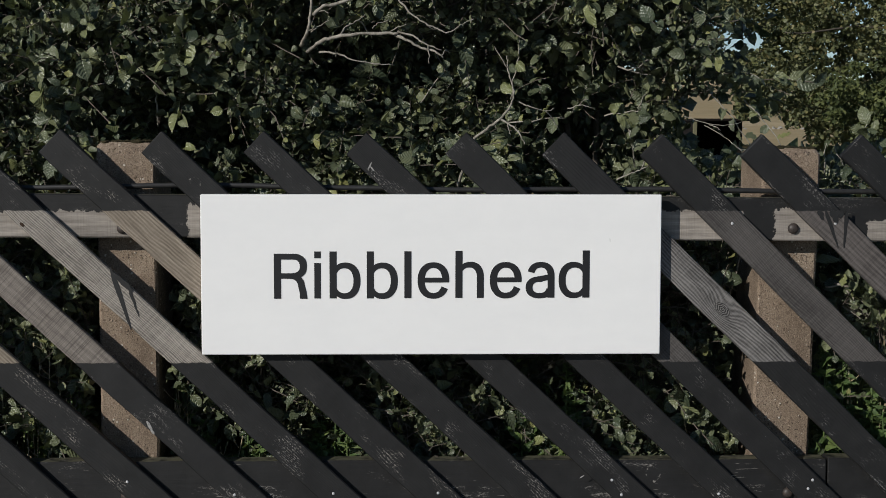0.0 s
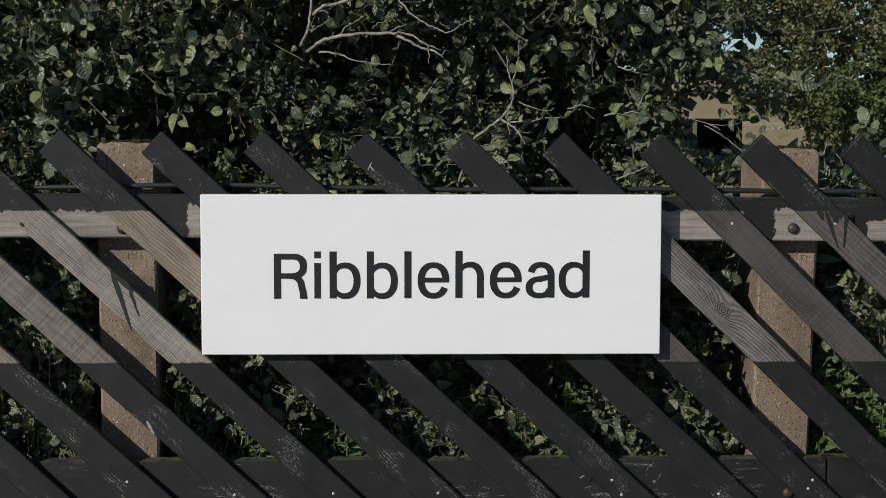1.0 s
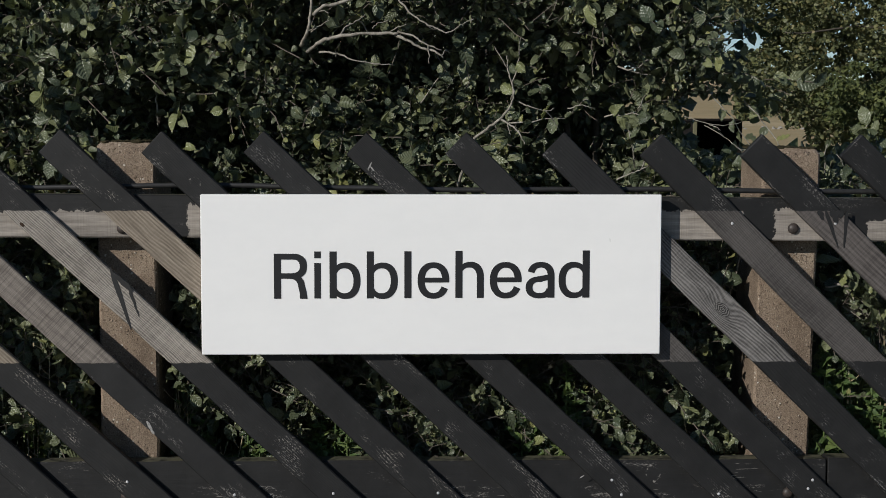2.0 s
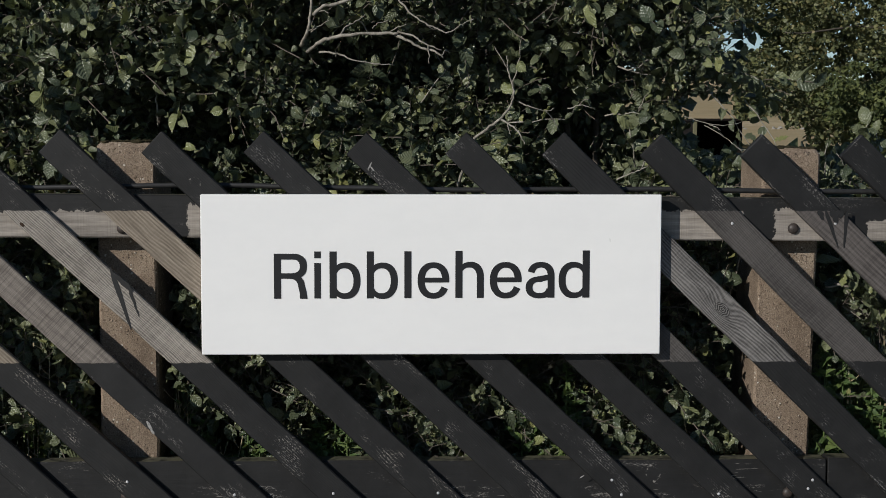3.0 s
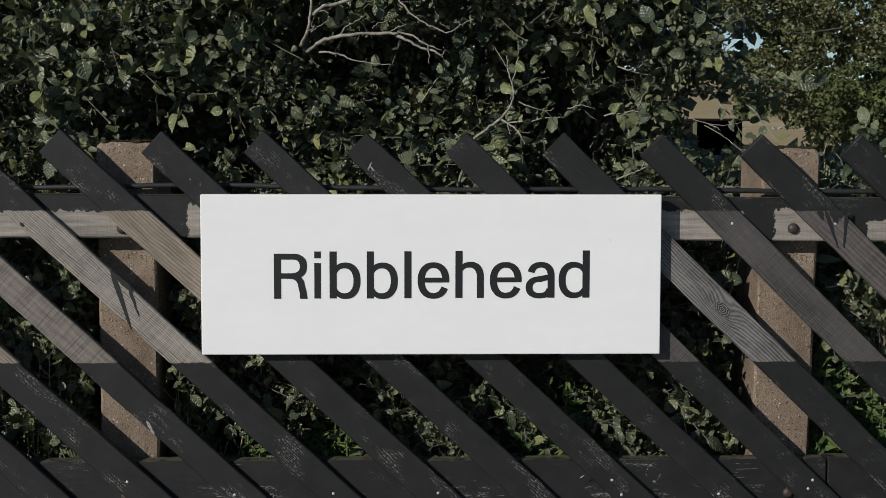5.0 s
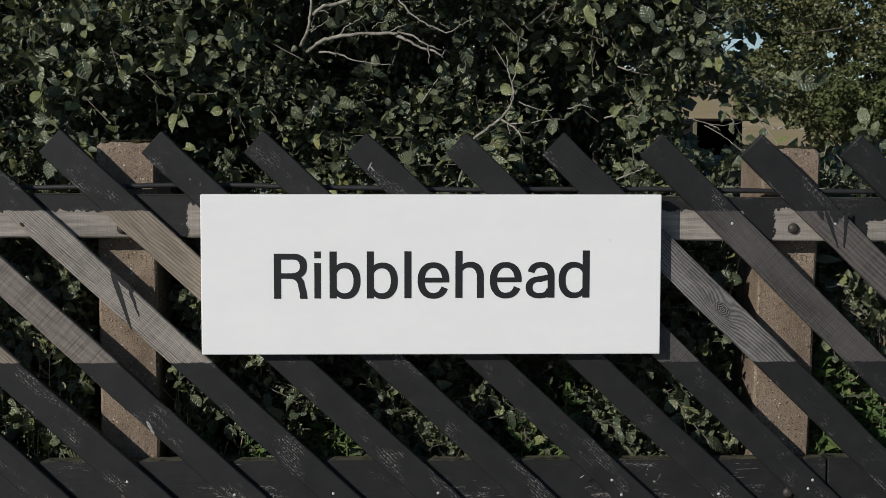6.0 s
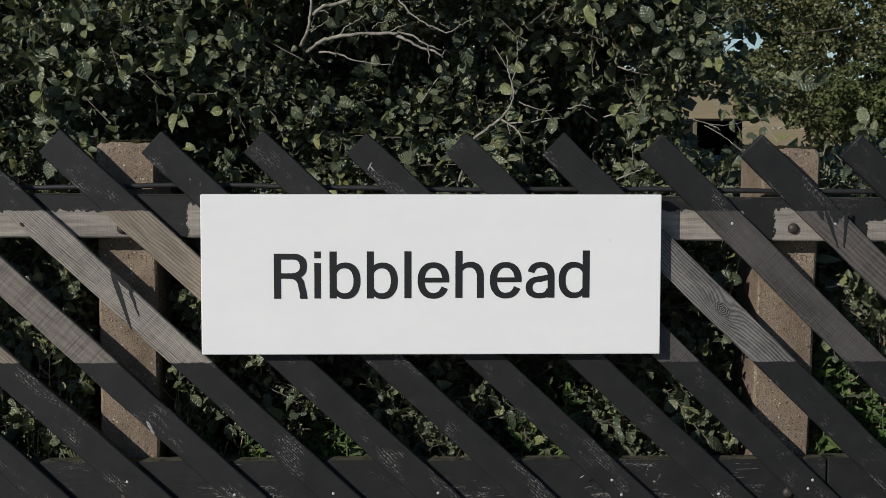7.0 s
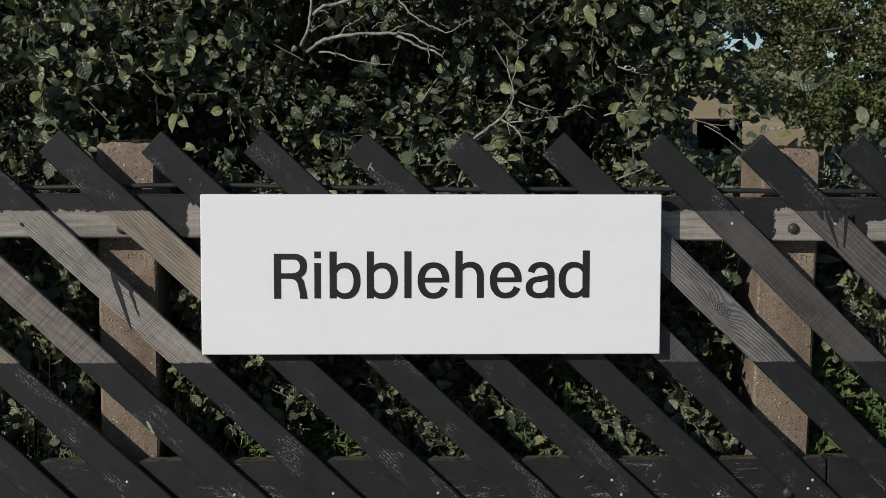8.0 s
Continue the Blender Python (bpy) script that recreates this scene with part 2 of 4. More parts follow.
def leaf_paint(name, source, stops, veins=6.0, gloss=0.31, through_light=0.20, lines=0.14, pleat=0.36):
    """Leaf blade: colour by leaf, pale midrib and side veins, a little light through it."""
    k = Nodes(name)
    if source == "object":
        rnd = k.n("ObjectInfo").outputs["Random"]
    else:
        rnd = k.n("NewGeometry").outputs["Random Per Island"]
    uv = k.split(k.coords("UV"))
    side = k.math("ABSOLUTE", k.math("SUBTRACT", uv[0], 0.5))
    bend = k.math("MULTIPLY", k.noise(k.position(), 45.0, 2.0), 0.16)
    wave = k.math("SINE", k.math("MULTIPLY", k.math("ADD", k.math("SUBTRACT", uv[1], k.math("MULTIPLY", side, 0.75)), bend), veins * 6.283))
    wave = k.math("MULTIPLY_ADD", wave, 0.5, 0.5)
    rib = k.step(side, 0.035, 0.012)
    blotch = k.noise(k.position(), 60.0, 3.0)
    col = k.ramp(rnd, stops)
    col = k.mix(k.math("MULTIPLY", k.step(blotch, 0.35, 0.75), 0.45), col, k.mix(0.5, col, (0.02, 0.028, 0.012)))
    vein = k.math("MAXIMUM", rib, k.math("MULTIPLY", k.step(wave, 0.6, 1.0), 0.6))
    col = k.mix(k.math("MULTIPLY", vein, lines), col, k.mix(0.6, col, (0.20, 0.22, 0.11)))
    crease = k.bump(k.noise(k.position(), 95.0, 3.0, 0.6), 0.6, 0.006)
    nrm = k.bump(k.math("ADD", k.math("MULTIPLY", wave, -0.8), k.math("MULTIPLY", rib, -0.8)), pleat, 0.0035, crease)
    k.done(col, k.math("MULTIPLY_ADD", blotch, 0.3, gloss - 0.15), nrm, 0.5)
    tr = k.n("BsdfTranslucent")
    k.put(k.mix(0.5, col, (0.10, 0.13, 0.015)), tr.inputs[0])
    mx = k.n("MixShader")
    mx.inputs[0].default_value = through_light
    k.t.links.new(k.bsdf.outputs[0], mx.inputs[1])
    k.t.links.new(tr.outputs[0], mx.inputs[2])
    k.t.links.new(mx.outputs[0], k.out.inputs["Surface"])
    return k.mat


def plain(name, a, b, scale, rough=0.7, bump=0.3, dist=0.003, spec=0.4, stretch=(1, 1, 1)):
    k = Nodes(name)
    v = k.scaled(k.coords(), stretch)
    one = k.noise(v, scale, 6.0, 0.62)
    two = k.noise(v, scale * 6.3, 4.0, 0.6)
    f = k.math("ADD", k.math("MULTIPLY", one, 0.65), k.math("MULTIPLY", two, 0.35))
    return k.done(k.ramp(f, [(0.32, a), (0.68, b)]), rough, k.bump(f, bump, dist), spec)


def sign_face():
    k = Nodes("white_sign_enamel")
    v = k.coords()
    grime = k.noise(k.scaled(v, (3, 1, 9)), 1.6, 6.0, 0.6)
    smear = k.noise(v, 40.0, 5.0, 0.7)
    f = k.math("ADD", k.math("MULTIPLY", grime, 0.7), k.math("MULTIPLY", smear, 0.3))
    c = k.ramp(f, [(0.25, (0.745, 0.742, 0.737)), (0.6, (0.785, 0.780, 0.772))])
    tick = k.step(k.noise(k.scaled(v, (1, 1, 0.4)), 85.0, 1.0), 0.80, 0.83)
    c = k.mix(k.math("MULTIPLY", tick, 0.35), c, (0.5, 0.5, 0.48))
    return k.done(c, k.math("MULTIPLY_ADD", smear, 0.25, 0.35), k.bump(grime, 0.05, 0.002), 0.35)


WOOD_GREY = timber("bare_grey_timber", (0.345, 0.312, 0.275), (0.090, 0.079, 0.070), 215.0, sawn=0.6, scars=((-0.525, 1.136, 0.015),))
WOOD_PINK = timber("rough_sawn_timber", (0.31, 0.275, 0.243), (0.108, 0.093, 0.081), 60.0, saw=0.7, grainy=0.12, sawn=0.35)
WOOD_BROWN = timber("brown_timber", (0.32, 0.272, 0.218), (0.10, 0.080, 0.060), 150.0, grainy=0.28, sawn=0.18)
WOOD_KNOT = timber("knotty_timber", (0.215, 0.203, 0.195), (0.030, 0.028, 0.027), 150.0, knot=(0.5355, 0.0, -0.0352), grainy=0.38, sawn=0.45)
WOOD_DARK = timber("dark_ridged_timber", (0.100, 0.092, 0.087), (0.030, 0.027, 0.026), 200.0, grainy=0.26, sawn=0.65)
WOOD_SOOT = timber("dark_brown_timber", (0.150, 0.133, 0.124), (0.040, 0.035, 0.033), 110.0, grainy=0.2, sawn=0.5)
WOOD_RAIL = timber("rail_timber", (0.43, 0.39, 0.345), (0.15, 0.132, 0.115), 60.0, saw=0.15, chips=0.8, grainy=0.10, sawn=0.2, scars=((0.505, 0.470, 0.020),),
                   windows=((-3.0, -0.64, 1.070), (-0.545, -0.42, 1.085), (0.40, 0.70, 1.072), (0.772, 0.90, 1.074), (0.985, 3.0, 1.05)))
CONCRETE = concrete("exposed_aggregate_concrete")
WHITE = sign_face()
LETTER = plain("black_vinyl", (0.010, 0.010, 0.0115), (0.015, 0.015, 0.017), 30.0, 0.5, 0.05, 0.001)
STREAK = plain("streak_black", (0.009, 0.009, 0.0092), (0.018, 0.0175, 0.0175), 40.0, 0.55, 0.2, 0.001)
RUBBER = plain("black_rubber", (0.014, 0.014, 0.015), (0.03, 0.03, 0.03), 60.0, 0.5, 0.1, 0.001)
STEEL = plain("painted_bolt_steel", (0.02, 0.018, 0.017), (0.06, 0.045, 0.038), 120.0, 0.5, 0.3, 0.001)
NAIL = plain("galvanised_nail", (0.35, 0.35, 0.36), (0.55, 0.55, 0.56), 200.0, 0.45, 0.1, 0.001)
KNOT = plain("dead_knot", (0.012, 0.008, 0.006), (0.06, 0.035, 0.022), 300.0, 0.8, 0.6, 0.002, 0.2)
SCRAPED = plain("scraped_timber", (0.16, 0.155, 0.15), (0.42, 0.41, 0.39), 260.0, 0.85, 0.4, 0.001, 0.2)
MOSS = plain("dark_moss", (0.018, 0.016, 0.010), (0.065, 0.055, 0.028), 160.0, 0.95, 1.0, 0.006, 0.1)
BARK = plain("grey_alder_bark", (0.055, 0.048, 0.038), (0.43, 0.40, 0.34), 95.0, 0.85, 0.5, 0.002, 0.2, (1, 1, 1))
# darker bark copy; shade within the foliage is put into its colour
BARK_SHADED = plain("shaded_bark", (0.05, 0.042, 0.035), (0.14, 0.12, 0.10), 50.0, 0.85, 0.5, 0.002, 0.2)
STRAW = plain("dry_stem", (0.20, 0.16, 0.09), (0.42, 0.36, 0.24), 70.0, 0.8, 0.3, 0.001, 0.2)
ALDER = [(0.0, (0.052, 0.070, 0.043)), (0.45, (0.118, 0.136, 0.080)), (0.8, (0.176, 0.194, 0.106)), (0.95, (0.21, 0.230, 0.098)), (1.0, (0.25, 0.25, 0.095))]
LEAF = leaf_paint("alder_leaf", "object", ALDER)
LEAF_MASS = leaf_paint("alder_leaf_mass", "island", ALDER)
MAPLE = leaf_paint("sycamore_leaf", "island", [(0.0, (0.056, 0.066, 0.030)), (0.5, (0.118, 0.130, 0.055)), (0.85, (0.18, 0.185, 0.075)), (1.0, (0.21, 0.17, 0.075))], 3.0, 0.5, pleat=0.2)
MAPLE_LIGHT = leaf_paint("light_sycamore_leaf", "island", [(0.0, (0.046, 0.064, 0.021)), (0.5, (0.088, 0.110, 0.034)), (1.0, (0.14, 0.155, 0.046))], 3.0, 0.6, pleat=0.2)
NETTLE = leaf_paint("nettle_leaf", "object", [(0.0, (0.060, 0.105, 0.030)), (0.6, (0.10, 0.165, 0.048)), (1.0, (0.16, 0.21, 0.065))], 7.0, 0.5, 0.28)
GRASS = leaf_paint("grass_blade", "island", [(0.0, (0.07, 0.10, 0.028)), (0.6, (0.15, 0.17, 0.055)), (1.0, (0.30, 0.27, 0.13))], 0.0, 0.5, 0.25, 0.0, 0.0)
YELLOW = leaf_paint("yellowed_leaf", "object", [(0.0, (0.34, 0.24, 0.06)), (1.0, (0.40, 0.30, 0.09))], 6.0)
BRIGHT = leaf_paint("young_leaf", "object", [(0.0, (0.23, 0.29, 0.05)), (1.0, (0.33, 0.37, 0.08))], 8.0, 0.4, 0.5)
# near-black, so the shade inside the shelter is put into the boarding's colour
SHED_WOOD = plain("shade_black_boarding", (0.006, 0.005, 0.005), (0.018, 0.015, 0.013), 12.0, 0.9, 0.4, 0.004, 0.1, (1, 1, 6))
SHED_POST = plain("greenish_post_timber", (0.09, 0.09, 0.05), (0.17, 0.16, 0.10), 25.0, 0.85, 0.4, 0.003, 0.2)
STONE = plain("limestone", (0.18, 0.165, 0.14), (0.40, 0.38, 0.34), 3.0, 0.9, 0.5, 0.03, 0.2)


def field_material():
    k = Nodes("moor_grass")
    p = k.position()
    s = k.scaled(p, (0.010, 0.05, 0.05))
    bands = k.noise(s, 1.0, 6.0, 0.6)
    tuft = k.noise(p, 0.9, 6.0, 0.7)
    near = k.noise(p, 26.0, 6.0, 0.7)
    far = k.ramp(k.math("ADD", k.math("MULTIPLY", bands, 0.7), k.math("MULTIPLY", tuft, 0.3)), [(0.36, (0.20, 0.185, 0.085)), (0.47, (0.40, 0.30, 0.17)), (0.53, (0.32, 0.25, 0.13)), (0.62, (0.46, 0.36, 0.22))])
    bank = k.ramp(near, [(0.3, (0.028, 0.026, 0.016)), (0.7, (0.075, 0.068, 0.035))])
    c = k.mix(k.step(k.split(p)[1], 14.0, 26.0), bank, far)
    return k.done(c, 0.95, k.bump(near, 0.5, 0.03), 0.15)


FIELD = field_material()
# out of view; pale only to throw fill light on fence and hedge
BOUNCE_PAVING = plain("bounce_concrete", (0.24, 0.235, 0.22), (0.36, 0.35, 0.33), 30.0, 0.9, 0.4, 0.004, 0.3)

# ---------------------------------------------------------------- ground and distance
def ground_height(x, y):
    r = math.hypot(x, y)
    t = min(max((y - 45.0) / 420.0, 0.0), 1.0)
    h = -0.15 + 19.0 * t * t * (3 - 2 * t)
    h += min(r / 60.0, 1.0) * 0.25 * noise.noise(Vector((x * 0.02, y * 0.02, 0.3)))
    if r > 60:
        h += min((r - 60) / 300, 1.0) * 3.5 * noise.noise(Vector((x * 0.004, y * 0.004, 2.1)))
    return h


def build_ground():
    steps = [0.0]
    while steps[-1] < 2600:
        steps.append(steps[-1] * 1.12 + 0.35)
    xs = [-s for s in steps[:0:-1]] + steps
    verts, faces = [], []
    for y in xs:
        for x in xs:
            verts.append((x, y + 0.2, ground_height(x, y + 0.2) if y > -1 else -0.15))
    n = len(xs)
    for j in range(n - 1):
        for i in range(n - 1):
            faces.append((j * n + i, j * n + i + 1, (j + 1) * n + i + 1, (j + 1) * n + i))
    me = bpy.data.meshes.new("ground")
    me.from_pydata(verts, [], faces)
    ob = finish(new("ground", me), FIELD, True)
    tagged(ob, "dry tan moor grass rising to a low hill", "ground", kind="structure")
    bm = plank(14.0, -6.0, -0.02, -0.16, 0.0, 0.01, 14, random.Random(3), 0.0)
    bm.transform(Matrix.Translation((-7, 0, 0)))
    ob = finish(new("pavement", mesh_of("pavement", bm)), BOUNCE_PAVING)
    tagged(ob, "unseen platform surface in front of the fence, made pale to bounce light", "pavement", kind="structure")


def build_field_wall():
    rng = random.Random(11)
    wall = empty("field_wall", pose(38.0, 143.0, ground_height(38, 143) - 0.1))
    tagged(wall, "pale limestone dry-stone wall across the moor", "stone wall")
    bm = bmesh.new()
    for row in range(2):
        x = -14.0 + rng.uniform(0, 0.3)
        while x < 9:
            w = rng.uniform(0.3, 0.6)
            if rng.random() < 0.6 - 0.3 * row:
                blob(bm, (x + w / 2, rng.uniform(-0.08, 0.08), 0.12 + row * 0.18 + rng.uniform(-0.04, 0.04)), (w * 0.6, 0.3, 0.13), rng, 1, 0.3)
            x += w
    tagged(part("stones", bm, STONE, wall), kind="stuff")


def build_shed():
    shed = empty("field_shelter", pose(3.375, 14.0, ground_height(3.6, 14) - 0.02))
    tagged(shed, "small open-fronted timber shelter in the field, coloured near-black for its inside shade", "shelter")
    rng = random.Random(5)
    w, h, d = 0.60, 1.60, 0.9
    for x in (0.0, w - 0.02):
        bm = plank(d, 0.0, 0.02, 0.0, h, 0.003, 4, rng, 0.001)
        bm.transform(Matrix.Translation((x + 0.02, 0.024, 0)) @ pose(0, 0, 0, 0, 0, 90))
        part("side_wall", bm, SHED_WOOD, shed)
    bm = plank(w, 0.0, 0.02, 0.0, h, 0.003, 4, rng, 0.001)
    part("back_wall", bm, SHED_WOOD, shed).location = (0, d + 0.03, 0)
    bm = plank(w + 0.04, -0.30, d + 0.08, 0.0, 0.03, 0.006, 6, rng, 0.002)
    part("roof", bm, SHED_WOOD, shed).location = (-0.02, 0, h - 0.002)
    bm = plank(h - 0.01, -0.025, 0.02, -0.022, 0.022, 0.003, 5, rng, 0.001)
    bm.transform(pose(-0.026, -0.26, 0, 0, -90, 0))
    part("corner_post", bm, SHED_POST, shed, "pale greenish corner post")


# ---------------------------------------------------------------- fence
def build_fence():
    fence = empty("fence", pose(0, 0, 0))
    tagged(fence, "black-painted diagonal timber fence with worn bare patches", "fence")
    rng = random.Random(21)
    # x of the upper corner, height of the corner, slope, width, timber
    rows = [(-1.687, 1.252, 43.3, 0.066, WOOD_GREY), (-1.482, 1.251, 42.6, 0.069, WOOD_BROWN), (-1.256, 1.250, 43.0, 0.066, WOOD_PINK),
            (-1.046, 1.251, 43.0, 0.066, WOOD_GREY), (-0.821, 1.253, 43.05, 0.071, WOOD_BROWN), (-0.598, 1.250, 43.25, 0.068, WOOD_GREY),
            (-0.373, 1.251, 43.35, 0.067, WOOD_DARK), (-0.146, 1.247, 43.2, 0.066, WOOD_GREY), (0.075, 1.247, 44.1, 0.067, WOOD_DARK),
            (0.293, 1.248, 44.1, 0.071, WOOD_KNOT), (0.512, 1.245, 44.5, 0.069, WOOD_DARK), (0.737, 1.245, 43.8, 0.070, WOOD_SOOT), (0.960, 1.245, 43.6, 0.068, WOOD_GREY)]
    rows = [(-1.687 - 0.222 * i, 1.25, 43.4, 0.067, WOOD_DARK) for i in (3, 2, 1)] + rows + [(0.96 + 0.222 * i, 1.247, 43.6, 0.067, WOOD_GREY) for i in (1, 2, 3)]
    boards = []
    for x, z, a, w, mat in rows:
        length = (z - 0.14) / math.sin(radians(a)) + rng.uniform(-0.01, 0.01)
        bm = plank(length, 0.0, 0.020, -w, 0.0, 0.0022, 26, rng, 0.0011)
        for v in bm.verts:
            if v.co.x < 0.004:
                v.co.x += rng.uniform(0, 0.0025)
        ob = part("board", bm, mat, fence)
        ob.matrix_basis = pose(x, 0.0, z, 0, a, 0)
        boards.append(ob)
    # thin black streaks laid over the bare band
    for n, (x, z, dz, w, owner, slant) in enumerate(((-0.714, 0.945, 0.138, 0.015, 6, 0.32), (-0.675, 0.905, 0.070, 0.009, 6, 0.33), (-0.704, 0.932, 0.035, 0.020, 6, 0.8), (-0.690, 0.920, 0.030, 0.020, 6, 0.8),
                                                     (0.882, 1.074, 0.085, 0.013, 14, 0.36), (0.930, 1.074, 0.085, 0.011, 14, -0.06), (0.898, 1.074, 0.030, 0.026, 14, 0.3), (0.868, 1.074, 0.022, 0.018, 14, 0.3), (0.914, 1.074, 0.018, 0.022, 14, 0.1))):
        lift = 0.0009 + 0.00015 * n
        bm = bmesh.new()
        rings = []
        for k in range(8):
            t = k / 7
            r = 0.8 * w * (0.16, 0.42, 0.5, 0.42, 0.34, 0.3, 0.24, 0.06)[k] * rng.uniform(0.85, 1.15)
            cx, cz = x + slant * dz * t + rng.uniform(-0.0008, 0.0008), z - dz * t
            rings.append([(cx - r, 0.002, cz), (cx - r * 0.96, -lift, cz), (cx + r * 0.96, -lift, cz), (cx + r, 0.002, cz)])
        loops(bm, rings)
        bm.transform(boards[owner].matrix_basis.inverted())
        part("paint_run", bm, STREAK, boards[owner], "black streak down the bare timber")
    # nail heads
    for x, z, owner in ((-0.444, 0.432, 5), (-0.684, 0.463, 4), (-0.222, 0.434, 6), (0.014, 0.434, 7), (0.408, 0.462, 9), (0.430, 0.428, 9), (0.652, 0.429, 10),
                        (0.856, 0.440, 11), (0.866, 0.460, 11), (0.672, 1.044, 13), (0.905, 1.044, 14)):
        bm = bmesh.new()
        blob(bm, (x, -0.0005, z), (0.0034, 0.0016, 0.0034), rng, 2, 0.04)
        near = min(boards, key=lambda b: abs((b.matrix_basis.inverted() @ Vector((x, 0, z))).z + 0.033))
        bm.transform(near.matrix_basis.inverted())
        part("nail", bm, NAIL, near, "small pale nail head", True)
    # a dead knot, and scrapes that bared the timber
    for name, x, z, w, h, turn, mat, label in (("knot", -0.906, 1.041, 0.0060, 0.0036, 35, KNOT, "dark dead knot"), ("scrape", -0.633, 0.590, 0.0035, 0.0125, -28, SCRAPED, "pale scrape in the paint"),
                                               ("scrape", -0.626, 0.577, 0.0030, 0.0080, -35, SCRAPED, "pale scrape in the paint"), ("scrape", -0.138, 1.172, 0.0016, 0.0085, 25, SCRAPED, "pale scrape in the paint"),
                                               ("scrape", -0.133, 1.166, 0.0014, 0.0070, -40, SCRAPED, "pale scrape in the paint"), ("scrape", 0.340, 0.470, 0.0012, 0.0060, 60, SCRAPED, "pale scrape in the paint")):
        bm = bmesh.new()
        blob(bm, (0, 0, 0), (w, 0.0009, h), rng, 2, 0.22)
        near = min(boards, key=lambda b: abs((b.matrix_basis.inverted() @ Vector((x, 0, z))).z + 0.033))
        bm.transform(near.matrix_basis.inverted() @ pose(x, -0.0004, z, 0, turn, 0))
        part(name, bm, mat, near, label)
    # rails behind the boards
    for name, z0, tilt in (("rail", 1.107, 0.27), ("rail", 0.5055, 0.03)):
        cut = 3.253 if z0 < 1 else 4.6
        if z0 < 1:
            bm = plank(4.6 - cut - 0.004, 0.0, 0.050, -0.098, 0.0, 0.003, 14, rng, 0.0012)
            part("rail", bm, WOOD_RAIL, fence).matrix_basis = pose(-2.35 + cut + 0.004, 0.0215, z0 + 0.001, 0, tilt, 0)
        bm = plank(cut, 0.0, 0.050, -0.098, 0.0, 0.003, 40, rng, 0.0012)
        bm.transform(Matrix.Translation((-2.3, 0, 0)))
        rail = part(name, bm, WOOD_RAIL, fence)
        rail.matrix_basis = pose(-0.05, 0.0215, z0 - 0.0018, 0, tilt, 0)
        for x in (-0.690, 0.8155):
            bz = 1.0315 if z0 > 1 else 0.426
            bm = bmesh.new()
            prof = [(0.0125, 0.0), (0.0125, -0.002), (0.0105, -0.006), (0.006, -0.0085), (0.0015, -0.0095)]
            loops(bm, [[(x + r * math.cos(t), 0.0215 + y, bz + r * math.sin(t)) for t in [math.pi * k / 8 for k in range(16)]] for r, y in prof])
            bm.transform(rail.matrix_basis.inverted())
            part("bolt", bm, STEEL, rail, "domed bolt head", True)
    # concrete posts
    for cx, top, sub, lean in ((-0.690, 1.222, 1, 0.0), (0.797, 1.211, 2, 1.3), (-2.2, 1.215, 3, 0.0), (2.33, 1.215, 4, 0.0)):
        prng = random.Random(sub)
        bm = bmesh.new()
        hw, d, ch = 0.0668, 0.215, 0.006
        rings = []
        zs = [-0.3, 0.0, 0.2, 0.4, 0.55, 0.7, 0.85, 1.0, 1.1, top - 0.028, top - 0.010, top]
        for z in zs:
            e = 0.0 if z < top - 0.02 else (0.0015 if z < top else 0.009)
            def at(px, py):
                return (px + prng.uniform(-0.0012, 0.0012), py + prng.uniform(-0.0012, 0.0012), z + (prng.uniform(-0.003, 0.003) if e else 0))
            a, b, y0, y1 = -hw + e, hw - e, e, d - e
            rings.append([at(a + ch, y0), at(b - ch, y0), at(b, y0 + ch), at(b, y1 - ch), at(b - ch, y1), at(a + ch, y1), at(a, y1 - ch), at(a, y0 + ch)])
        loops(bm, rings)
        post = part("post", bm, CONCRETE, fence, "weathered exposed-aggregate concrete post with mossy top")
        post.matrix_basis = pose(cx, 0.0735, 0, 0, lean, 0)
        bm = bmesh.new()
        for _ in range(70):
            x, y = prng.uniform(-0.058, 0.058), prng.uniform(0.010, 0.200)
            s = prng.uniform(0.003, 0.011)
            blob(bm, (x, y, top + 0.001), (s * 1.5, s * 1.3, s * 0.55), prng, 1, 0.3)
        part("moss", bm, MOSS, post, "dark cushions of moss")
    return fence


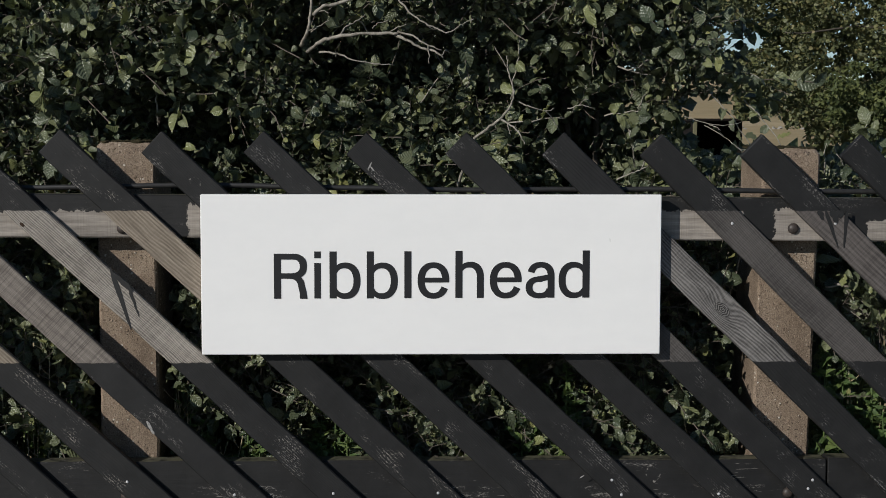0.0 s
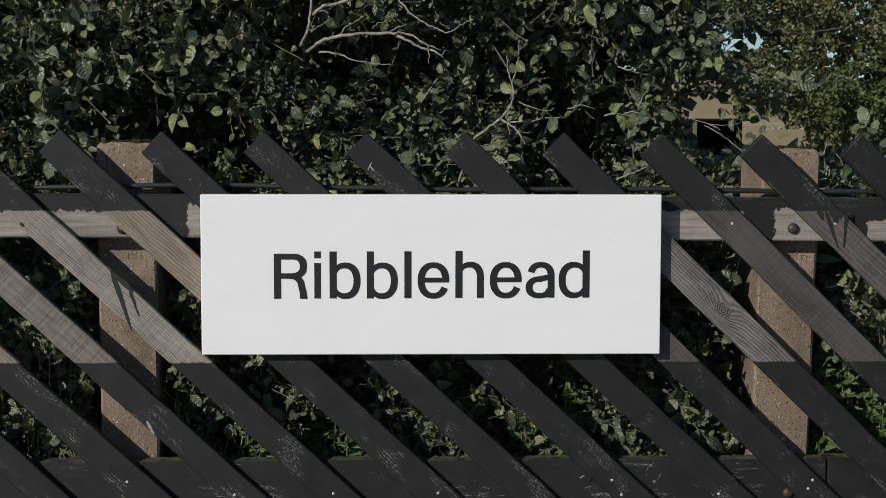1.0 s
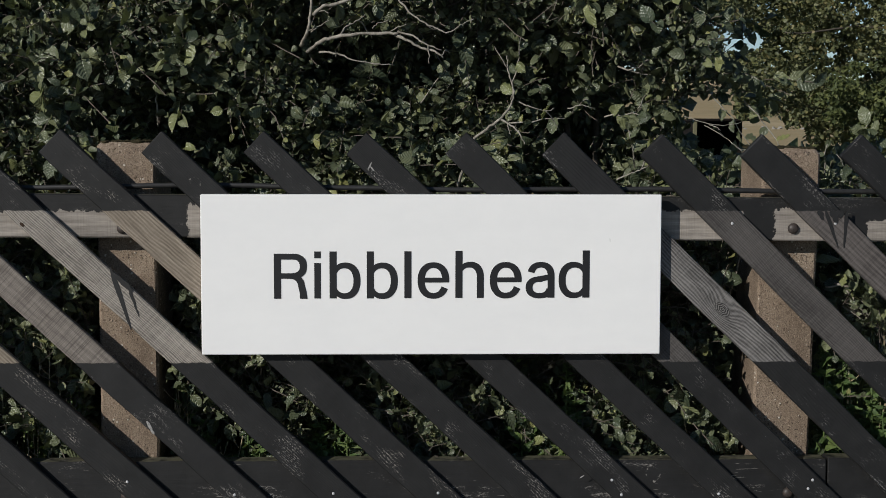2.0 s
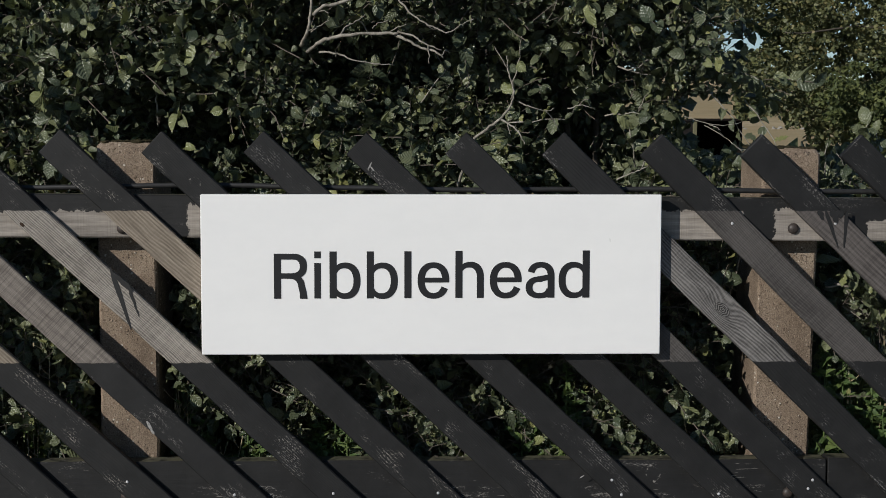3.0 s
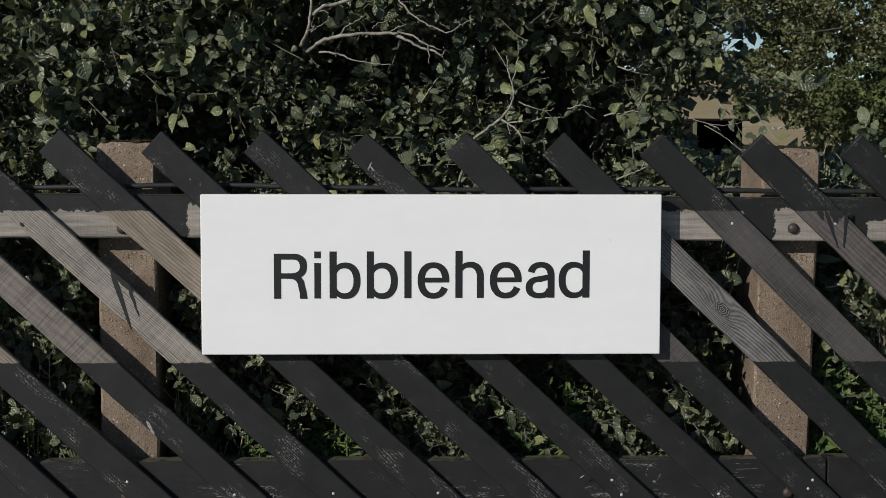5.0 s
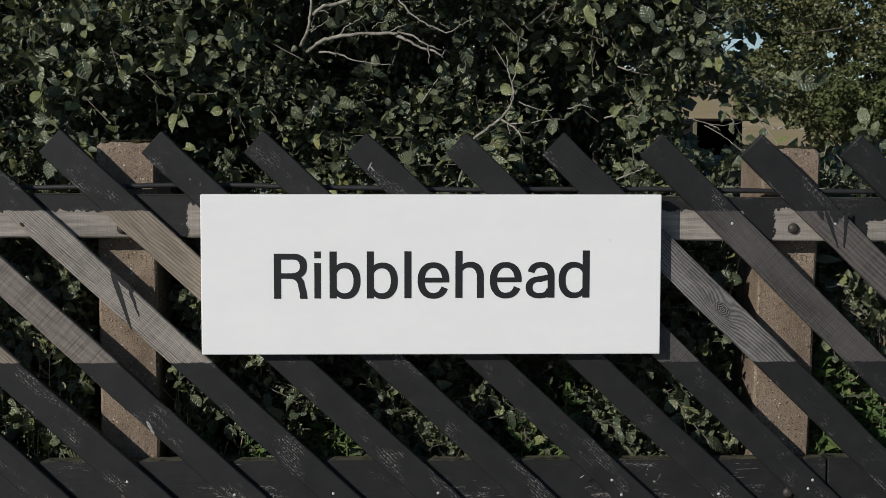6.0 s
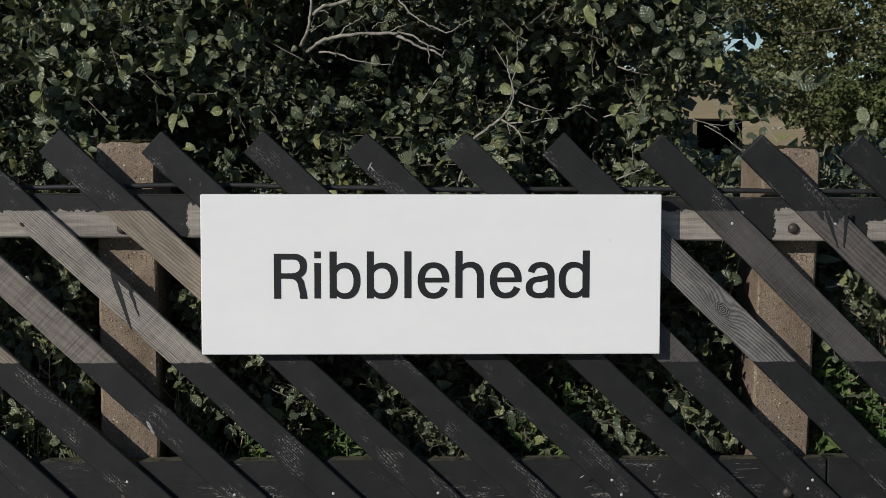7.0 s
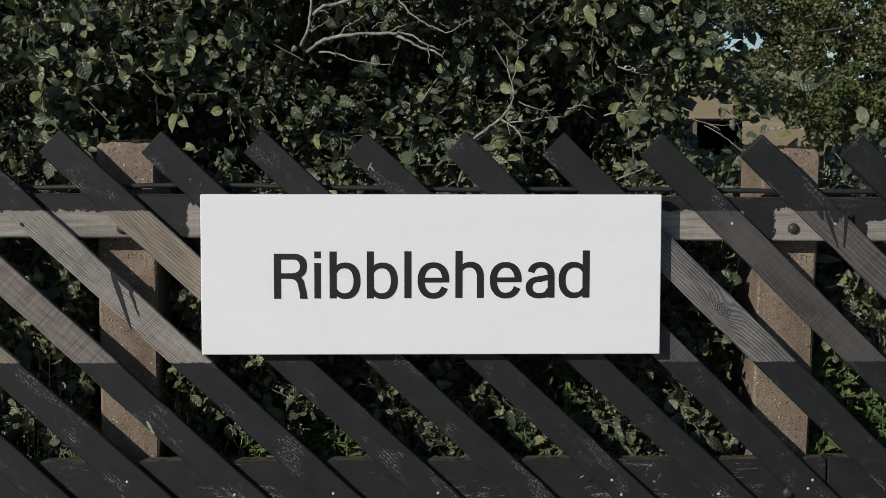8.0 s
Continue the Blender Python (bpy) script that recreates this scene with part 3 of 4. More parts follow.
def glyph(ch, w, h):
    """A plain grotesque letter w by h, of bars and bowls, raised slightly from the panel."""
    bm = bmesh.new()
    s, t = 0.0157, 0.0128            # upright and level stroke
    lift = [0.0]

    def strip(outer, inner):
        lift[0] += 0.00006
        y1 = -0.0006 - lift[0]
        rows = [[(a[0], 0.0, a[1]), (a[0], y1, a[1]), (b[0], y1, b[1]), (b[0], 0.0, b[1])] for a, b in zip(outer, inner)]
        loops(bm, rows, tidy=False)

    def bar(x0, x1, z0, z1):
        strip([(x0, z0), (x1, z0)], [(x0, z1), (x1, z1)])

    def round_point(cx, cz, rx, rz, a, n):
        c, d = math.cos(a), math.sin(a)
        return cx + rx * math.copysign(abs(c) ** (2 / n), c), cz + rz * math.copysign(abs(d) ** (2 / n), d)

    def bowl(x0, x1, z0, z1, a0, a1, thick=(s, t), n=2.25, steps=40, hollow=None):
        cx, cz, rx, rz = (x0 + x1) / 2, (z0 + z1) / 2, (x1 - x0) / 2, (z1 - z0) / 2
        h0, h1 = hollow or (x0 + thick[0], x1 - thick[0])
        al = [radians(a0 + (a1 - a0) * k / steps) for k in range(steps + 1)]
        strip([round_point(cx, cz, rx, rz, a, n) for a in al], [round_point((h0 + h1) / 2, cz, (h1 - h0) / 2, rz - thick[1], a, n) for a in al])

    xh = 0.0811
    if ch == "l":
        bar(0, w, 0, h)
    elif ch == "i":
        bar(0, w, 0, 0.0785)
        bar(0, w, h - 0.0150, h)
    elif ch in "bd":
        def fx(x):
            return x if ch == "b" else w - x
        bar(*sorted((fx(0), fx(s))), 0.0014, h)
        xs = sorted((fx(0.0022), fx(w)))
        bowl(xs[0], xs[1], 0, xh, 0, 360, (s * 0.98, t), hollow=sorted((fx(s * 0.80), fx(w - s * 0.98))))
    elif ch == "h":
        bar(0, s, 0, h)
        bowl(0.0045, w, xh - 0.068, xh - 0.0008, 0, 150, (s * 0.97, t), hollow=(s * 0.82, w - s * 0.97))
        bar(w - s * 0.97, w, 0, xh - 0.033)
    elif ch == "e":
        mid = h * 0.512
        bowl(0, w, 0, h, -3, 335, (s, t))
        bar(s * 0.6, w - 0.0004, mid - t * 0.42, mid + t * 0.42)
    elif ch == "a":
        tail = w
        bowl(0.0035, tail, h - 0.062, h, 0, 164, (s * 0.97, t * 0.98))
        bar(tail - s * 0.97, tail, 0.0015, h - 0.031)
        bowl(0, tail - 0.0025, 0, h * 0.60, 70, 352, (s * 0.97, t * 0.92))
        strip([(w * 0.40, h * 0.60), (tail - s * 0.5, h * 0.665)], [(w * 0.40, h * 0.60 - t * 0.95), (tail - s * 0.5, h * 0.665 - t * 0.98)])
    else:
        bar(0, s, 0, h)
        bar(s * 0.5, w * 0.56, h - t, h)
        bar(s * 0.5, w * 0.56, h * 0.445, h * 0.445 + t * 0.95)
        bowl(w * 0.56 - w * 0.43, w * 0.56 + w * 0.43, h * 0.445, h, -90, 90, (s, t), 2.4)
        path = [(w * 0.50 + 0.32 * w * math.sin(a), h * 0.30 + 0.205 * h * math.cos(a)) for a in [radians(q) for q in range(0, 95, 9)]] + [(w * 0.868, h * 0.16), (w * 0.893, 0.0)]
        out, inn = [], []
        for k, q in enumerate(path):
            a, b = path[max(k - 1, 0)], path[min(k + 1, len(path) - 1)]
            dx, dz = b[0] - a[0], b[1] - a[1]
            m = math.hypot(dx, dz)
            half = t * 0.47 + (s - t) * 0.5 * min(k / 8, 1)
            nx, nz = (-dz / m * half, dx / m * half) if k < len(path) - 1 else (half, 0.0)
            out.append((q[0] + nx, q[1] + nz))
            inn.append((q[0] - nx, q[1] - nz))
        out[-1] = (path[-1][0] + s * 0.53, 0.0)
        inn[-1] = (path[-1][0] - s * 0.53, 0.0)
        strip(out, inn)
    bmesh.ops.recalc_face_normals(bm, faces=bm.faces[:])
    return bm


def build_sign():
    sign = empty("station_sign", pose(-0.001, 0, 0.9318))
    tagged(sign, "white enamelled station name sign with black lettering", "sign")
    bm = bmesh.new()
    bmesh.ops.create_cube(bm, size=1.0, matrix=Matrix.Diagonal((1.0185, 0.0265, 0.3555, 1)))
    bmesh.ops.bevel(bm, geom=bm.edges[:], offset=0.0028, segments=3, affect="EDGES", profile=0.6)
    panel = part("panel", bm, WHITE, sign)
    panel.location = (0, -0.0147, 0)
    glyphs = [("R", -0.3497, -0.2762, 0.8790, 0.9788), ("i", -0.2607, -0.2462, 0.8796, 0.9838), ("b", -0.2271, -0.1589, 0.8783, 0.9838), ("b", -0.1449, -0.0764, 0.8782, 0.9840),
              ("l", -0.0619, -0.0463, 0.8800, 0.9842), ("e", -0.0326, 0.0376, 0.8787, 0.9598), ("h", 0.0511, 0.1140, 0.8805, 0.9851), ("e", 0.1275, 0.1982, 0.8791, 0.9603),
              ("a", 0.2071, 0.2711, 0.8793, 0.9605), ("d", 0.2803, 0.3491, 0.8795, 0.9859)]
    for ch, x0, x1, z0, z1 in glyphs:
        bm = glyph(ch, x1 - x0, z1 - z0)
        ob = part("letter", bm, LETTER, sign, "black vinyl letter")
        ob.location = (x0 + 0.001, -0.0280, z0 - 0.9318)


def build_cable():
    rng = random.Random(8)
    pts = wander([(-2.3, 0.052, 1.125), (-1.0, 0.054, 1.121), (-0.7, 0.05, 1.125), (-0.5, 0.058, 1.127), (-0.2, 0.05, 1.122), (0.1, 0.05, 1.117), (0.45, 0.056, 1.119), (0.7, 0.05, 1.116),
                  (0.95, 0.054, 1.114), (2.3, 0.052, 1.108)], 6, 0.0007, rng)
    bm = bmesh.new()
    tube(bm, pts, 0.0062, 10)
    cab = empty("cable", pose(0, 0, 0))
    tagged(cab, "thick black rubber cable lying along the top rail", "cable")
    part("sheath", bm, RUBBER, cab, smooth=True)


# ---------------------------------------------------------------- leaves
def leaf_shape(length, width, rows, cols, fold, droop, ruffle, style, rng):
    """Vertices, faces and texture places of one leaf that lies along +x with its face towards +z."""
    vs, uv, fs = [], [], []
    for i in range(rows + 1):
        v = i / rows
        if style == "alder":
            w = (math.sin(math.pi * min(v * 0.93 + 0.05, 1)) ** 0.62) * (0.86 + 0.22 * v)
            w = 0.06 if i == 0 else (0.10 if i == rows else w)
        elif style == "nettle":
            w = (math.sin(math.pi * min(v ** 0.62 + 0.02, 1)) ** 0.9) if 0 < i < rows else 0.03
            w *= 1.0 if i % 2 else 0.82
        elif style == "maple":
            w = [0.10, 0.75, 0.55, 1.0, 0.45, 0.62, 0.05][round(v * 6)]
        else:
            w = 1.0 - 0.97 * v ** 1.6
        for j in range(cols + 1):
            s = j / cols * 2 - 1
            x = v * length
            y = s * w * width / 2
            z = abs(s) * w * width * fold - droop * length * v * v + ruffle * width * math.sin(v * 19 + abs(s) * 3) * abs(s) + rng.uniform(-1, 1) * ruffle * width * 0.4
            vs.append((x - abs(s) * 0.04 * length * (1 if style == "alder" else 0), y, z))
            uv.append((0.5 + s * w / 2, v))
    for i in range(rows):
        for j in range(cols):
            a = i * (cols + 1) + j
            fs.append((a, a + cols + 1, a + cols + 2, a + 1))
    return np.array(vs), fs, uv


def leaf_mesh(name, shape):
    vs, fs, uv = shape
    me = bpy.data.meshes.new(name)
    me.from_pydata([tuple(v) for v in vs], [], fs)
    lay = me.uv_layers.new(name="leaf")
    idx = np.zeros(len(me.loops), dtype=np.int32)
    me.loops.foreach_get("vertex_index", idx)
    lay.data.foreach_set("uv", np.array(uv)[idx].ravel())
    me.polygons.foreach_set("use_smooth", [True] * len(me.polygons))
    return me


def leaf_mass(name, shapes, mats, picks):
    """Many leaves joined into one mesh."""
    V, F, U, base = [], [], [], 0
    for m, p in zip(mats, picks):
        vs, fs, uv = shapes[p]
        M = np.array(m)
        V.append(vs @ M[:3, :3].T + M[:3, 3])
        F.append(np.array(fs) + base)
        U.append(np.array(uv)[np.array(fs).ravel()])
        base += len(vs)
    V, F, U = np.concatenate(V), np.concatenate(F), np.concatenate(U)
    me = bpy.data.meshes.new(name)
    me.vertices.add(len(V))
    me.vertices.foreach_set("co", V.ravel())
    me.loops.add(F.size)
    me.loops.foreach_set("vertex_index", F.ravel().astype(np.int32))
    me.polygons.add(len(F))
    me.polygons.foreach_set("loop_start", np.arange(0, F.size, 4, dtype=np.int32))
    me.polygons.foreach_set("use_smooth", [True] * len(F))
    lay = me.uv_layers.new(name="leaf")
    lay.data.foreach_set("uv", U.ravel())
    me.update(calc_edges=True)
    me.validate()
    return me


def facing(p, along, face, size):
    """A leaf pose at p that runs along one way and faces another."""
    x = Vector(along).normalized()
    z = Vector(face)
    z = (z - x * z.dot(x)).normalized()
    y = z.cross(x)
    m = Matrix((x, y, z)).transposed().to_4x4()
    return Matrix.Translation(p) @ m @ Matrix.Diagonal((size, size, size, 1))


def twig_leaves(base, way, length, count, size, rng, spread=0.8, keen=0.0):
    """Alternate leaves on a short shoot: its line and the leaf poses."""
    base, way = Vector(base), Vector(way).normalized()
    side = way.cross(Vector((rng.uniform(-0.3, 0.3), -1.0, rng.uniform(-0.2, 0.6)))).normalized()
    pts, mats = [], []
    sag = Vector((0, 0, -rng.uniform(0.0, 0.25)))
    for i in range(count + 1):
        t = i / count
        pts.append(base + way * length * t + sag * length * t * t + Vector([rng.uniform(-0.004, 0.004) for _ in range(3)]))
    for i in range(count):
        p = pts[i + 1]
        s = side * (1 if i % 2 else -1)
        along = way * rng.uniform(0.2, 0.7) + s * spread * rng.uniform(0.5, 1.2) + Vector((rng.gauss(0, 0.35), rng.gauss(-0.1, 0.3), rng.gauss(-0.15, 0.4)))
        if i == count - 1:
            along = way + Vector((rng.gauss(0, 0.3), rng.gauss(0, 0.3), rng.gauss(0, 0.3)))
        face = Vector((rng.gauss(-0.2, 0.8), rng.gauss(-0.25, 0.75), rng.gauss(0.6, 0.7))) + SUN_FROM * keen
        mats.append(facing(p, along, face, size * rng.uniform(0.6, 1.15) * (0.75 if i == count - 1 else 1)))
    return pts, mats


LRNG = random.Random(40)
FINE = [leaf_shape(1.0, LRNG.uniform(0.62, 0.90), 8, 4, LRNG.uniform(-0.15, 0.55), LRNG.uniform(-0.35, 0.75), 0.11, "alder", LRNG) for _ in range(10)]
COARSE = [leaf_shape(1.0, LRNG.uniform(0.58, 0.90), 4, 2, LRNG.uniform(-0.15, 0.60), LRNG.uniform(-0.35, 0.80), 0.11, "alder", LRNG) for _ in range(10)]
COARSE += [leaf_shape(1.0, LRNG.uniform(0.55, 0.85), 2, 2, LRNG.uniform(0.0, 0.5), LRNG.uniform(-0.2, 0.6), 0.08, "alder", LRNG) for _ in range(6)]
FINE_MESH = [leaf_mesh("leaf", s) for s in FINE]
MAPLE_SHAPE = [leaf_shape(1.0, 1.05, 6, 2, LRNG.uniform(0.0, 0.2), LRNG.uniform(0.0, 0.3), 0.03, "maple", LRNG) for _ in range(4)]
NETTLE_MESH = [leaf_mesh("leaf", leaf_shape(1.0, 0.40, 6, 2, 0.15, LRNG.uniform(0.1, 0.4), 0.03, "nettle", LRNG)) for _ in range(3)]


def bump01(x, z, cx, cz, sx, sz):
    return math.exp(-((x - cx) / sx) ** 2 - ((z - cz) / sz) ** 2)


def hedge_front(x, z):
    """How far behind the fence the leaf surface lies."""
    n1 = noise.noise(Vector((x * 2.3, z * 2.6, 4.0)))
    n2 = noise.noise(Vector((x * 6.0, z * 6.5, 9.0)))
    y = 0.29 + 0.22 * n1 + 0.13 * n2
    y += 0.32 * bump01(x, z, -0.10, 1.46, 0.26, 0.08)
    y += 0.22 * bump01(x, z, 0.46, 1.46, 0.10, 0.10)
    y += 0.55 * bump01(x, z, 0.45, 1.24, 0.20, 0.15)
    y -= 0.25 * bump01(x, z, -0.95, 1.36, 0.13, 0.12)
    y -= 0.16 * bump01(x, z, -0.38, 1.36, 0.12, 0.09)
    y -= 0.12 * bump01(x, z, -0.57, 1.38, 0.10, 0.08)
    y -= 0.16 * bump01(x, z, 0.12, 1.52, 0.10, 0.08)
    y += 0.14 * bump01(x, z, -0.70, 1.33, 0.16, 0.09)
    y += 0.26 * bump01(x, z, -0.50, 1.22, 0.13, 0.09)
    if z < 1.06:
        low = 0.10 + 0.09 * abs(n1) + 0.06 * n2
        y = low + (y - low) * max(0.0, (z - 0.96) / 0.10)
    return max(y, 0.19 if z > 1.0 else 0.07)


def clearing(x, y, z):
    """Gap at the bushes' end, sheared to camera sight lines, showing moor and shelter."""
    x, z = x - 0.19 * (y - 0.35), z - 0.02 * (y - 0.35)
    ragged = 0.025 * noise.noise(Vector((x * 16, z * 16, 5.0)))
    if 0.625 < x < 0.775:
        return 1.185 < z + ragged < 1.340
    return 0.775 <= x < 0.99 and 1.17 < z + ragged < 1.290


def hedge_density(x, y, z):
    d = 1.0
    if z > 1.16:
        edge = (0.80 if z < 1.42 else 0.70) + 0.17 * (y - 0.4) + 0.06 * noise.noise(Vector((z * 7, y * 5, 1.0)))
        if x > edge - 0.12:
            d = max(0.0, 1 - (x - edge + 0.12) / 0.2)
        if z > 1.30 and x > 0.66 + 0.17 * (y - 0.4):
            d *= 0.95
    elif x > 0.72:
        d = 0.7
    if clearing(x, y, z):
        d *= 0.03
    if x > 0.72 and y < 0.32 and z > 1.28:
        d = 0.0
    if z < 1.0:
        d *= 0.9
    return d


def in_sun(x, y, z):
    """Whether low sun comes through the fence here; unlit leaves are thinned for brightness."""
    cx, cz = x + SUN_FROM.x / SUN_FROM.y * -y, z - SUN_FROM.z / SUN_FROM.y * y
    if cz > 1.26:
        return True
    if abs(cx) < 0.53 and 0.74 < cz < 1.12 or 1.007 < cz < 1.115 or 0.40 < cz < 0.51:
        return False
    return (0.808 - cx * 0.686 - cz * 0.728) % 0.1526 > 0.070


def clear_of_fence(m):
    """Whether a leaf keeps off the boards, rails and posts."""
    for p in (m.translation, m @ Vector((1, 0, 0)), m @ Vector((0.5, 0.4, 0)), m @ Vector((0.5, -0.4, 0))):
        if p.y < 0.03 or p.y < 0.085 and (1.0 < p.z < 1.14 or 0.39 < p.z < 0.52):
            return False
        if p.y < 0.31 and p.z < 1.23 and min(abs(p.x + 0.693), abs(p.x - 0.812)) < 0.085:
            return False
    return True


def build_alders():
    rng = random.Random(77)
    spans = ((-9.0, -0.40, (-0.95, 0.75), "leafy alder bush with rounded ribbed green leaves behind the fence"),
             (-0.40, 0.34, (0.02, 0.8), "alder bush with bare pale grey branches among its leaves"),
             (0.34, 9.0, (0.62, 0.8), "thin alder bush with sky showing through its upper leaves"))
    shoots = {0: [], 1: [], 2: []}
    tries = 0
    while sum(len(s) for s in shoots.values()) < 15000 and tries < 80000:
        tries += 1
        low = tries % 20 < 12
        x, z = rng.uniform(-1.45, 1.32), rng.uniform(0.40, 1.0) if low else rng.uniform(0.95, 1.80)
        y = hedge_front(x, z) + rng.expovariate(1 / (0.20 if z > 1.0 else 0.15))
        if low:
            y = 0.07 + 0.98 * rng.random() ** 2.5 if z < 0.93 else rng.uniform(0.2, 0.75)
            if not in_sun(x, y, z) and rng.random() < (0.4 if z < 0.93 else 0.8):
                continue
        if y > 1.25 or rng.random() > hedge_density(x, y, z):
            continue
        way = Vector((rng.gauss(0, 0.6), rng.gauss(-0.45 if z > 1.05 else -0.15, 0.45), rng.gauss(0.35, 0.55)))
        size = rng.choice((rng.uniform(0.011, 0.022), rng.uniform(0.013, 0.026), rng.uniform(0.018, 0.034), rng.uniform(0.032, 0.052)))
        line, mats = twig_leaves((x, y + 0.05, z - 0.03), way, rng.uniform(0.07, 0.17), rng.randint(5, 8), size, rng, keen=0.9 if low else 0.0)
        if min(p.y for p in line) < (0.13 if z > 0.98 else 0.05):
            continue
        if 0.92 < x and z < 0.76 and y < 0.45 or y < 0.2 and z < 0.60 and min(abs(x + 0.446), abs(x + 0.235)) < 0.07 or y < 0.32 and z < 0.62 and abs(x + 0.985) < 0.09 or y < 0.2 and 0.23 < x < 0.35 and 0.5 < z < 0.70:
            continue
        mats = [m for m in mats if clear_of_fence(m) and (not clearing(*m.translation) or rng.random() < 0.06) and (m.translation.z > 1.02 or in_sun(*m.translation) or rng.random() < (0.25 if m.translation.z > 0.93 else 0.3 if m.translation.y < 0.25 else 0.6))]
        which = 0 if x < spans[0][1] else 1 if x < spans[1][1] else 2
        shoots[which].append((line, mats))
    bushes = []
    for which, (lo, hi, foot, label) in enumerate(spans):
        bush = empty("alder_bush", pose(foot[0], foot[1], -0.15))
        tagged(bush, label, "bush", "alder bushes behind the fence")
        inv = bush.matrix_basis.inverted()
        bushes.append(bush)
        # stems from the foot
        for i in range(6):
            top = Vector((foot[0] + rng.uniform(-0.55, 0.55), foot[1] + rng.uniform(-0.25, 0.3), rng.uniform(1.5, 2.3)))
            if which == 2:
                top.x = min(top.x, 0.5)
            pts = wander([(foot[0] + rng.uniform(-0.08, 0.08), foot[1] + rng.uniform(-0.05, 0.05), -0.17), Vector((foot[0], foot[1], 0.0)).lerp(top, 0.45) + Vector((rng.uniform(-0.1, 0.1), 0.05, 0)), top], 6, 0.008, rng)
            bm = bmesh.new()
            tube(bm, pts, [0.017 * (1 - 0.8 * k / len(pts)) for k in range(len(pts))], 7)
            bm.transform(inv)
            part("stem", bm, BARK_SHADED, bush, smooth=True)
        mats, bm = [], bmesh.new()
        for line, ms in shoots[which]:
            mats += ms
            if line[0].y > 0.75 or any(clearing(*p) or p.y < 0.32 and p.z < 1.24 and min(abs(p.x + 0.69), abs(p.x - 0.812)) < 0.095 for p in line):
                continue
            tube(bm, line[::2] + [line[-1]] if len(line) % 2 == 0 else line[::2], 0.0013, 3, cap=False)
        bm.transform(inv)
        tagged(part("brushwood", bm, BARK_SHADED, bush), kind="stuff")
        front = sorted(mats, key=lambda m: m.translation.y + (0 if 0.4 < m.translation.z < 1.6 and abs(m.translation.x) < 1.15 else 9))
        for m in front[:290]:
            ob = part("leaf", rng.choice(FINE_MESH), LEAF, bush)
            ob.matrix_basis = inv @ m
        rest = front[290:]
        shown = len(rest)
        # the dim inside of the bush
        for _ in range((20000, 12000, 9500)[which]):
            x = rng.uniform(max(lo, -2.0), min(hi, 1.9))
            y = rng.uniform(0.8, 1.6)
            z = rng.uniform(-0.1, 2.1 if x < 0.60 + 0.16 * y else 1.19 + 0.02 * noise.noise(Vector((x * 9, y * 9, 0))))
            rest.append(facing((x, y, z), (rng.gauss(0, 1), rng.gauss(0, 0.5), rng.gauss(0, 1)), (rng.gauss(0, 0.6), rng.gauss(-0.8, 0.5), rng.gauss(0.5, 0.5)), rng.uniform(0.024, 0.055)))
        for _ in range((5200, 3200, 2200)[which]):
            x, y = rng.uniform(max(lo, -2.4), min(hi, 1.9)), rng.uniform(1.6, 2.3)
            z = rng.uniform(0.0, 2.4 if x < 0.45 + 0.16 * y else 1.16)
            rest.append(facing((x, y, z), (rng.gauss(0, 1), rng.gauss(0, 0.4), rng.gauss(0, 1)), (rng.gauss(0, 0.5), -1, rng.gauss(0.3, 0.5)), rng.uniform(0.07, 0.11)))
        me = leaf_mass("foliage", COARSE, [inv @ m for m in rest], [rng.randrange(10) if i < shown else rng.randrange(10, len(COARSE)) for i in range(len(rest))])
        tagged(part("foliage", me, LEAF_MASS, bush, "mass of dark green leaves"), kind="stuff")
    return bushes


def bough(bush, pts, r0, r1, mat, seed, twigs=0, steps=5, leaves=0):
    """One limb with side twigs."""
    rng = random.Random(seed)
    inv = bush.matrix_basis.inverted()
    line = wander(pts, steps, 0.0017, rng)
    bm = bmesh.new()
    n = len(line)
    tube(bm, line, [0.62 * (r0 + (r1 - r0) * k / (n - 1)) * rng.uniform(0.85, 1.2) for k in range(n)], 7)
    for _ in range(twigs):
        k = rng.randrange(2, n - 1)
        d = (line[k] - line[k - 1]).normalized() + Vector((rng.gauss(0, 0.6), rng.gauss(0, 0.4), rng.gauss(0, 0.6)))
        L = rng.uniform(0.025, 0.07)
        sub = wander([line[k], line[k] + d.normalized() * L * 0.5, line[k] + d.normalized() * L + Vector((0, 0, rng.uniform(-0.02, 0.02)))], 3, 0.002, rng)
        tube(bm, sub, [0.0019 * (1 - 0.6 * q / len(sub)) for q in range(len(sub))], 5)
    bm.transform(inv)
    return part("branch", bm, mat, bush, "bare pale grey branch", True), line


